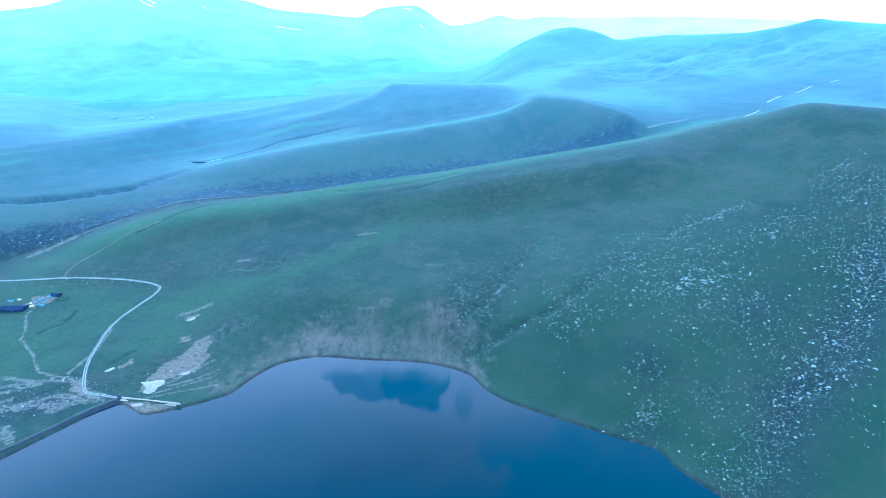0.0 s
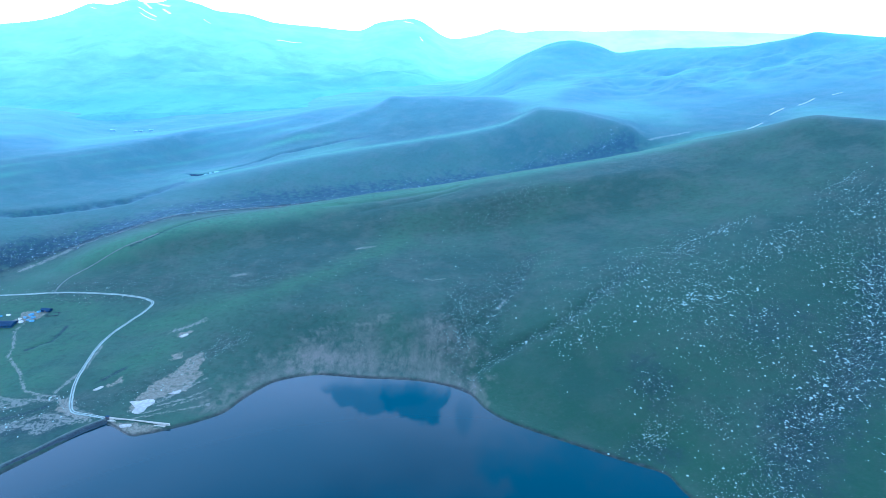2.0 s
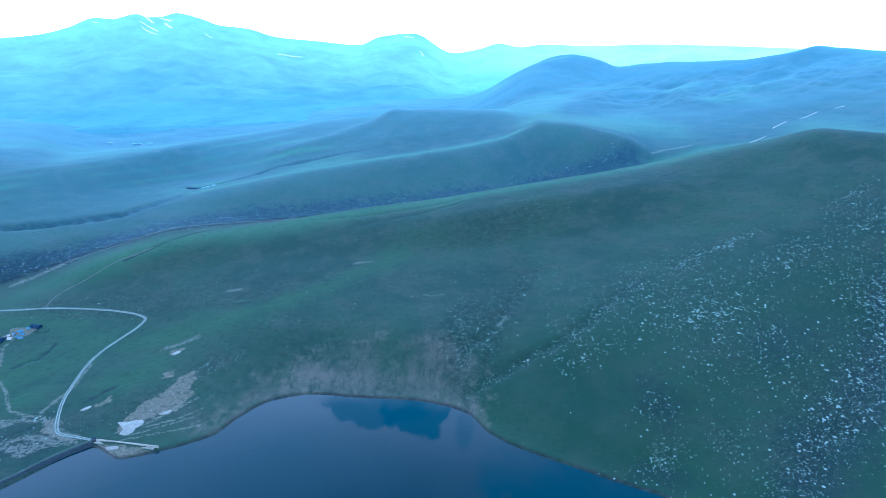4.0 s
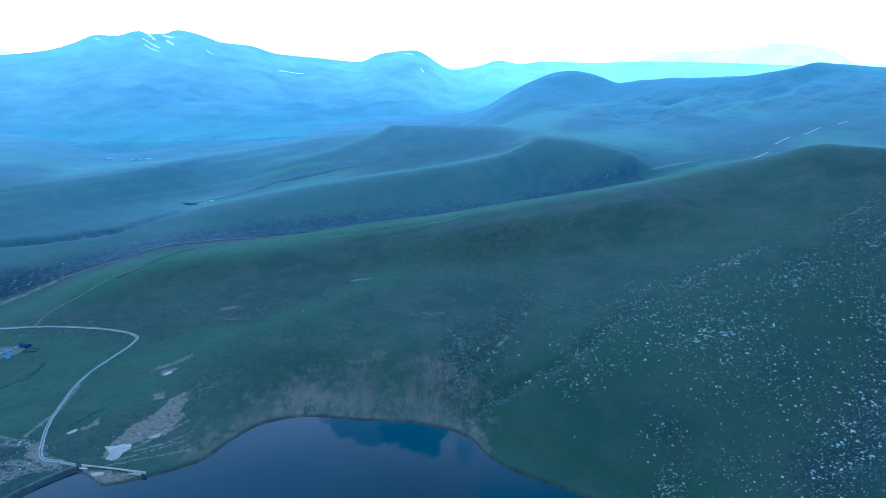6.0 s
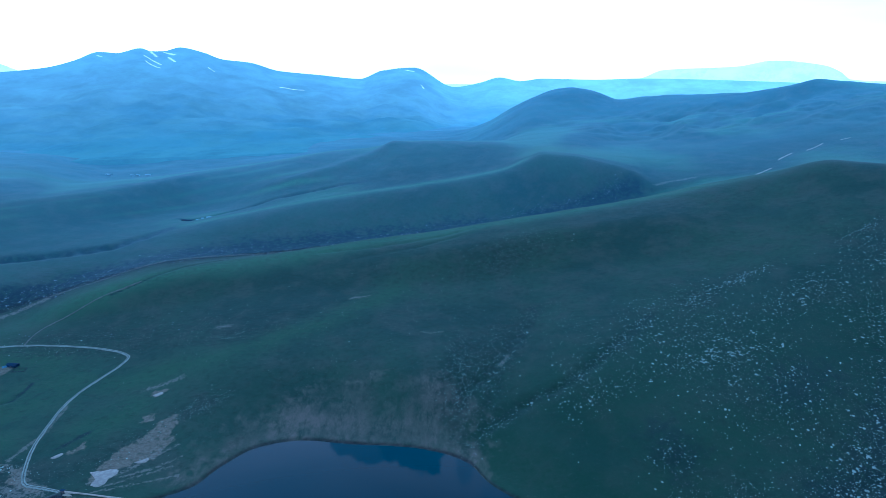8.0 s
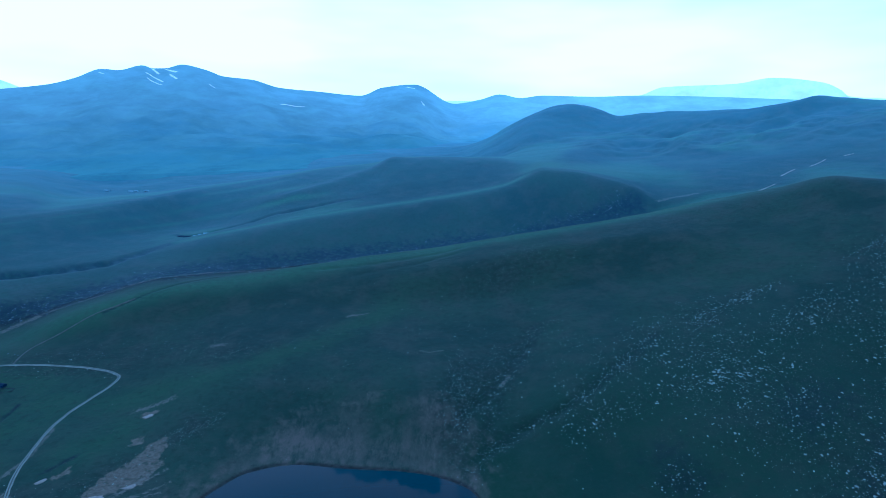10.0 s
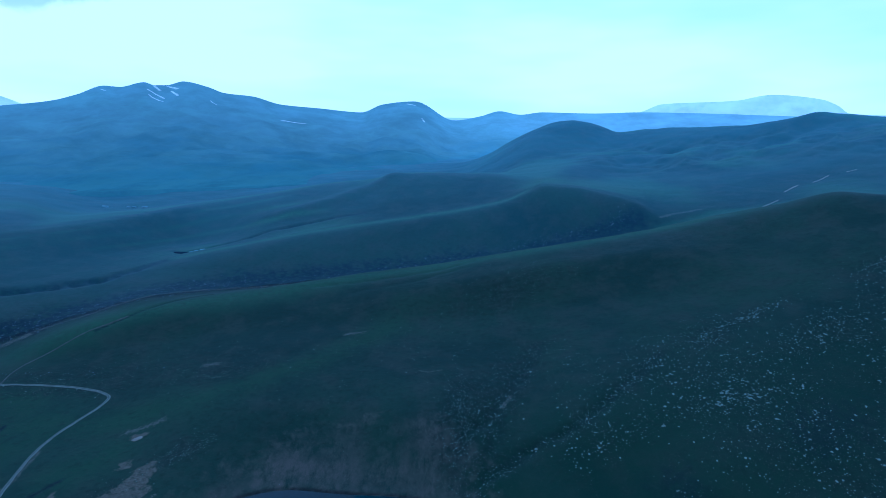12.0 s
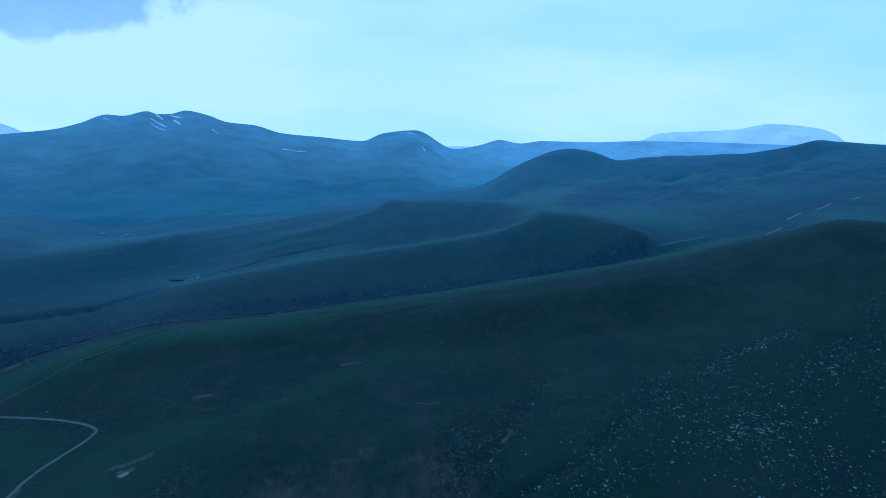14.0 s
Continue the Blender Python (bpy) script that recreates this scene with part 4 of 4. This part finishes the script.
# ---- patches of old snow ----
def snow_patch(outline, label):
    c = np.array(outline, float)
    mid = c.mean(0)
    bm = bmesh.new()
    ring = smooth_line(list(outline) + [outline[0]], 1.2)[:-1]
    jag = fbm(ring[:, 0], ring[:, 1], 5, 4, 91, 0.7) * 5.0
    rows = []
    for s, up in ((1.0, -0.15), (0.92, 0.3), (0.7, 0.42), (0.4, 0.48)):
        rows.append([bm.verts.new((x, y, ground_z(x, y) + up + 0.12)) for x, y in mid + (ring - mid) * (1 + jag[:, None] / 9) * s])
    top = bm.verts.new((*mid, ground_z(*mid) + 0.6))
    n = len(ring)
    for a, b in zip(rows[:-1], rows[1:]):
        for k in range(n):
            bm.faces.new((a[k], a[(k + 1) % n], b[(k + 1) % n], b[k])).smooth = True
    for k in range(n):
        bm.faces.new((rows[-1][k], rows[-1][(k + 1) % n], top)).smooth = True
    bmesh.ops.recalc_face_normals(bm, faces=bm.faces[:])
    return tagged(part("snow_patch", bm, SNOW, None), label, "snow", "old snow by the lake")


snow_patch([(-276, 468), (-266, 470), (-257, 474), (-253, 466), (-257, 460), (-258, 450), (-268, 452), (-266, 460)], "broad patch of old white snow beside bare soil")
snow_patch([(-247, 481), (-239, 488), (-236, 485), (-240, 480)], "small patch of old white snow on bare soil")
snow_patch([(-279, 577), (-272, 583), (-268, 580), (-273, 575)], "small patch of old white snow on bare soil")
snow_patch([(-319, 485), (-313, 493), (-311, 490), (-315, 484)], "narrow patch of old white snow under a bank")
snow_patch([(-269, 437), (-260, 438), (-257, 435), (-266, 433)], "small patch of old white snow beside the spillway wall")

# ---- boulders ----
def rock_form(seed, subdivisions=1):
    """A rounded, broken stone about 1 across."""
    bm = bmesh.new()
    bmesh.ops.create_icosphere(bm, subdivisions=subdivisions, radius=0.5)
    rng = random.Random(seed)
    cuts = [(Vector((rng.gauss(0, 1), rng.gauss(0, 1), rng.gauss(0, 0.6))).normalized(), rng.uniform(0.3, 0.44)) for _ in range(6)]
    for v in bm.verts:
        v.co *= 1 + 0.35 * noise.noise(v.co * 2.2 + Vector((seed * 3.7, 0, 0)))
        for n, d in cuts:
            over = v.co.dot(n) - d
            if over > 0:
                v.co -= n * over * 0.9
    return bm


def scatter(rng):
    """Places and sizes of the stones: thick bands, clusters, and a thin spread."""
    out = []

    def cluster(x, y, sx, sy, turn, count, size):
        c, s = math.cos(radians(turn)), math.sin(radians(turn))
        for _ in range(count):
            u, v = rng.gauss(0, sx), rng.gauss(0, sy)
            out.append((x + c * u - s * v, y + s * u + c * v, size * math.exp(rng.gauss(0, 0.42))))

    def band(line, spread, count, size):
        p = smooth_line(line, 2.0)
        for _ in range(count):
            k = rng.randrange(len(p))
            out.append((p[k][0] + rng.gauss(0, spread), p[k][1] + rng.gauss(0, spread), size * math.exp(rng.gauss(0, 0.45))))

    for c in CLUSTERS:
        cluster(*c[:5], int(c[5] * 1.5), c[6])
    for b in BANDS:
        band(b[0], b[1], int(b[2] * 1.6), b[3])
    loose = [(rng.uniform(110, 560), rng.uniform(370, 740), 1.1 * math.exp(rng.gauss(0, 0.5))) for _ in range(3000)]
    where = np.array(loose)
    out += [s for s, v in zip(loose, fbm(where[:, 0], where[:, 1], 90, 3, 14)) if v > -0.06]
    return out


stones = scatter(random.Random(7))
spots = np.array(stones)
on_land = np.hypot(spots[:, 0], spots[:, 1]) > guide(SHORE, np.degrees(np.arctan2(spots[:, 0], spots[:, 1])))[0] - 1
stones = [s for s, keep in zip(stones, on_land) if keep]
stones = [(x, y, min(max(d * 0.7, 0.4), 3.2)) for x, y, d in stones]
single = sorted((s for s in stones if s[0] > 120 and s[1] < 600), key=lambda s: -s[2])[:300]
chosen = set(single)
forms = []
for k in range(10):
    bm = rock_form(k + 1, 2)
    me = bpy.data.meshes.new("boulder")
    bm.to_mesh(me)
    bm.free()
    me.materials.append(ROCK)
    forms.append(me)
rng = random.Random(11)
for x, y, d in single:
    b = new("boulder", forms[rng.randrange(10)])
    flat = rng.uniform(0.3, 0.5)
    b.matrix_world = Matrix.Translation((x, y, ground_z(x, y) + d * flat * 0.22)) @ Euler((rng.uniform(-0.2, 0.2), rng.uniform(-0.2, 0.2), rng.uniform(0, 6.28))).to_matrix().to_4x4() @ Matrix.Diagonal((d * rng.uniform(0.9, 1.3), d * rng.uniform(0.75, 1.0), d * flat, 1))
    size = "large" if d > 2.6 else "middling" if d > 2.1 else "small"
    tagged(b, size + " pale grey boulder half sunk in the grassy slope", "boulder", "boulders on the slope")


def stone_spread(name, places, material, label, seed, levels=None):
    """Many small stones in one mesh."""
    rng = np.random.RandomState(seed)
    bases = []
    for k in range(6):
        bm = rock_form(k + 20, 1)
        bm.verts.index_update()
        bases.append((np.array([v.co[:] for v in bm.verts]), np.array([[v.index for v in f.verts] for f in bm.faces])))
        bm.free()
    p = np.array(places)
    ground_at = height(p[:, 0], p[:, 1]) if levels is None else levels
    co, tri, count = [], [], 0
    for (x, y, d), z in zip(places, ground_at):
        v, f = bases[rng.randint(6)]
        a, flat = rng.rand() * 6.28, rng.uniform(0.35, 0.65)
        c, s = math.cos(a), math.sin(a)
        w = v * (d * rng.uniform(0.9, 1.3), d * rng.uniform(0.75, 1.0), d * flat)
        co.append(np.stack([w[:, 0] * c - w[:, 1] * s + x, w[:, 0] * s + w[:, 1] * c + y, w[:, 2] + z + d * flat * 0.2], -1))
        tri.append(f + count)
        count += len(v)
    me = bpy.data.meshes.new(name)
    me.from_pydata(np.concatenate(co).tolist(), [], np.concatenate(tri).tolist())
    me.materials.append(material)
    return tagged(new(name, me), label, "stones", kind="stuff")


rest = [s for s in stones if s not in chosen]
riprap = [s for s in rest if -345 < s[0] < -280 and 355 < s[1] < 446 and near_line(np.array([s[0]]), np.array([s[1]]), BANDS[-1][0])[0][0] < 6]
taken = set(riprap)
rest = [s for s in rest if s not in taken]
ravine_stones = [s for s in rest if s[1] > 690 and s[0] < 340 and s[2] > 0.5 and (s[0] < -300 or s[1] > 930)]
taken = set(ravine_stones)
rest = [s for s in rest if s not in taken]
stone_spread("field_stones", rest, ROCK, "pale grey stones strewn over the grassy slopes", 3)
stone_spread("ravine_stones", [(x, y, d * 1.15) for x, y, d in ravine_stones], RAVINE_ROCK, "grey stones along the bottom of the ravine", 4)
# dark stones and turf clods, strewn where the slope meets the road and along the little ditches
ROAD_CLODS = [   # x, y, spread along, spread across, turn, count
    # the last three clusters are clods added in place of a grazing herd
    (-440, 672, 34, 12, 8, 90), (-385, 664, 26, 9, 5, 60), (-422, 625, 10, 14, 0, 24), (-412, 570, 8, 18, 15, 30), (-313, 507, 12, 3.5, 50, 40), (-360, 446, 18, 6, 30, 60), (-300, 562, 18, 8, -20, 20), (-346, 770, 26, 7, -30, 50), (-262, 505, 14, 18, -20, 30), (-14, 812, 20, 9, 0, 50), (14, 792, 18, 12, -50, 70), (-8, 800, 26, 16, 0, 40),
]
SLOPE_CLODS = [
    (-368, 752, 9, 4, 30, 40), (-430, 676, 60, 10, 3, 160), (-330, 700, 60, 26, 10, 120), (-404, 618, 30, 16, 10, 60), (-330, 640, 5, 40, 0, 50), (-270, 560, 30, 30, 0, 60), (-480, 560, 30, 20, 0, 50), (-346, 448, 30, 10, 30, 90), (-392, 430, 40, 9, 30, 90), (-160, 700, 90, 60, 0, 160), (60, 760, 80, 60, 20, 160), (-40, 590, 80, 24, 0, 120), (-296, 556, 6, 10, 20, 30),
]
rng = np.random.RandomState(77)
clods = []
for x, y, sx, sy, turn, count in ROAD_CLODS + SLOPE_CLODS:
    c, s = math.cos(radians(turn)), math.sin(radians(turn))
    for u, v, q in zip(rng.normal(0, sx * 0.6, count), rng.normal(0, sy * 0.6, count), rng.rand(count)):
        clods.append((x + u * c - v * s, y + u * s + v * c, 0.35 + 0.75 * q * q))
stone_spread("field_clods", clods, EARTH, "dark clods of turf and stones near the road", 8)
face = smooth_line(DAM, 0.55)
along = np.gradient(face, axis=0)
along /= np.hypot(along[:, 0], along[:, 1])[:, None]
rng = random.Random(23)
facing_stones = []
for c, w in zip(face, along):
    for _ in range(4):
        off = rng.uniform(-1.4, 3.4)
        facing_stones.append((c[0] - w[1] * off, c[1] + w[0] * off, rng.uniform(0.5, 1.25), float(np.interp(off, [-2.2, 0, 0.3, 1.4, 2.6, 4.0], [2.8, 3.0, 2.8, 1.8, 0.6, -1.0]))))
stone_spread("riprap", [s[:3] for s in facing_stones], DARK_ROCK, "dark stones facing the water side of the dam", 5, [s[3] - 0.1 for s in facing_stones])


# ---- herders' camp and far buildings ----
def house(x, y, turn, length, width, eaves, ridge, walls, roof, label, category="building", name="shed", windows=2, group=""):
    z = min(ground_z(x + dx, y + dy) for dx in (-length / 3, length / 3) for dy in (-width / 3, width / 3)) - 0.1
    ob = thing(name, label, category, pose(x, y, z, 0, 0, turn), group)
    l, w = length / 2, width / 2
    wall = part("wall", slabs([(-w, -0.6), (w, -0.6), (w, eaves), (0, ridge), (-w, eaves)], -l, l), walls, ob)
    over = 0.35
    part("roof", slabs([(-w - over, eaves - over * (ridge - eaves) / w + 0.2), (0, ridge + 0.2), (w + over, eaves - over * (ridge - eaves) / w + 0.2)], -l - over, l + over, 0.14), roof, ob)
    part("door", box(-0.5, 0.5, -w - 0.05, -w + 0.03, 0.1, min(2.05, eaves - 0.1)), PLANK, ob)
    for k in range(windows):
        cx = -l + length * (k + 1) / (windows + 1) + (1.1 if windows == 1 else 0.0)
        if abs(cx) > 1.0:
            win = part("window", box(cx - 0.45, cx + 0.45, -w - 0.04, -w + 0.03, 1.0, min(1.8, eaves - 0.15)), PLANK, ob)
            part("pane", box(cx - 0.38, cx + 0.38, -w - 0.06, -w - 0.02, 1.07, min(1.73, eaves - 0.22)), GLASS, win)
    return ob


def tent(x, y, turn, length, width, tall, material, label):
    """A ridge tent with sagging sides, a pole at each end and guy ropes."""
    ob = thing("tent", label, "tent", pose(x, y, ground_z(x, y) - 0.05, 0, 0, turn), "tents of the camp")
    bm = bmesh.new()
    rows = []
    for i in range(9):
        u = i / 8
        sag = 0.12 * math.sin(math.pi * u)
        row = []
        for j in range(9):
            v = j / 4 - 1
            row.append(bm.verts.new(((u - 0.5) * length, v * width / 2, (1 - abs(v)) ** 0.8 * (tall - sag) + 0.1 * (1 - abs(v)))))
        rows.append(row)
    for a, b in zip(rows[:-1], rows[1:]):
        for j in range(8):
            bm.faces.new((a[j], a[j + 1], b[j + 1], b[j])).smooth = True
    bm.faces.new(rows[0])
    bm.faces.new(rows[-1][::-1])
    bmesh.ops.recalc_face_normals(bm, faces=bm.faces[:])
    part("canvas", bm, material, ob)
    for e in (-1, 1):
        part("pole", box(e * length / 2 - 0.05, e * length / 2 + 0.05, -0.05, 0.05, 0, tall + 0.35), PLANK, ob)
    return ob


house(-481, 600, 3, 24, 12, 2.8, 4.8, TIN, TIN, "long dark tin shed of a herders' camp", windows=4)
house(-452, 630, -8, 11, 5.5, 2.4, 3.6, TIN, TIN, "short dark tin shed of a herders' camp", windows=1)
house(-497, 569, 5, 13, 6, 2.4, 3.6, TIN, TIN, "dark tin shed at the edge of a herders' camp", windows=2)
for x, y, turn, l, w, h in ((-463, 620, 35, 5.2, 3.6, 2.2), (-457, 614, 20, 4.6, 3.4, 2.0), (-466, 614, -15, 3.6, 2.8, 1.8), (-454, 607, 5, 4.8, 3.4, 2.0), (-459, 627, 40, 4.0, 3.0, 1.8), (-460, 609, 60, 3.4, 2.6, 1.7)):
    tent(x, y, turn, l, w, h, TARP, "blue tarpaulin ridge tent on trodden ground")
for x, y, turn, l, w, h in ((-465, 605.5, 10, 4.2, 3.6, 2.1), (-470, 611, 30, 3.0, 2.4, 1.6), (-488, 619, 5, 4.0, 2.6, 1.7)):
    tent(x, y, turn, l, w, h, CANVAS, "white canvas ridge tent on trodden ground")
tent(-497, 617, 8, 6.0, 3.0, 1.8, TARP, "long blue tarpaulin tent beside a dark shed")


def stone_pen(x, y, turn, length, width):
    """A low fold of piled stones with a gap for a gate."""
    pen = thing("stone_pen", "low sheepfold of piled dark stones", "pen", pose(x, y, ground_z(x, y), 0, 0, turn), "folds of the camp")
    rng = random.Random(int(x * 7 + y))
    l, w = length / 2, width / 2
    for (ax, ay), (bx, by) in (((-l, -w), (-0.8, -w)), ((0.8, -w), (l, -w)), ((l, -w), (l, w)), ((l, w), (-l, w)), ((-l, w), (-l, -w))):
        bm = bmesh.new()
        steps = max(2, int(math.hypot(bx - ax, by - ay) / 0.7))
        for k in range(steps + 1):
            u = k / steps
            stone = rock_form(rng.randrange(30), 1)
            size = rng.uniform(0.8, 1.2)
            stone.transform(Matrix.Translation((ax + (bx - ax) * u, ay + (by - ay) * u, 0.3)) @ Matrix.Diagonal((size, size, size * 0.9, 1)))
            me = bpy.data.meshes.new("course")
            stone.to_mesh(me)
            stone.free()
            bm.from_mesh(me)
            bpy.data.meshes.remove(me)
        part("wall", bm, DARK_ROCK, pen)
    return pen


stone_pen(-440, 622, 12, 12, 8)
stone_pen(-505, 606, 4, 9, 7)

house(-462, 1104, 12, 17, 7, 2.6, 4.0, TIN, TIN, "long dark farm shed on the far hillside", windows=3)
house(-447, 1107, 10, 6.0, 4.5, 2.6, 3.6, HAZED_PLASTER, HAZED_PLASTER, "small white house beside a dark farm shed", name="cottage", windows=1)
house(-440, 1110, 15, 5.0, 4.0, 2.4, 3.3, HAZED_PLASTER, HAZED_PLASTER, "small white house beside a dark farm shed", name="cottage", windows=1)
house(-431, 1117, 15, 8.0, 4.5, 2.6, 3.6, HAZED_PLASTER, HAZED_PLASTER, "white house at the end of a farm row", name="cottage", windows=2)
house(-476, 1113, 15, 9.0, 5, 2.2, 3.2, TIN, TIN, "low dark farm shed on the far hillside", windows=1)
for x, y, l in ((-936, 1690, 15), (-876, 1701, 12), (-862, 1703, 9), (-836, 1708, 14)):
    house(x, y, -5, l, 7, 3.4, 5.0, HAZED_PLASTER, HAZED_PLASTER, "white farm building on the distant plain", name="farmhouse", windows=2, group="farm on the plain")
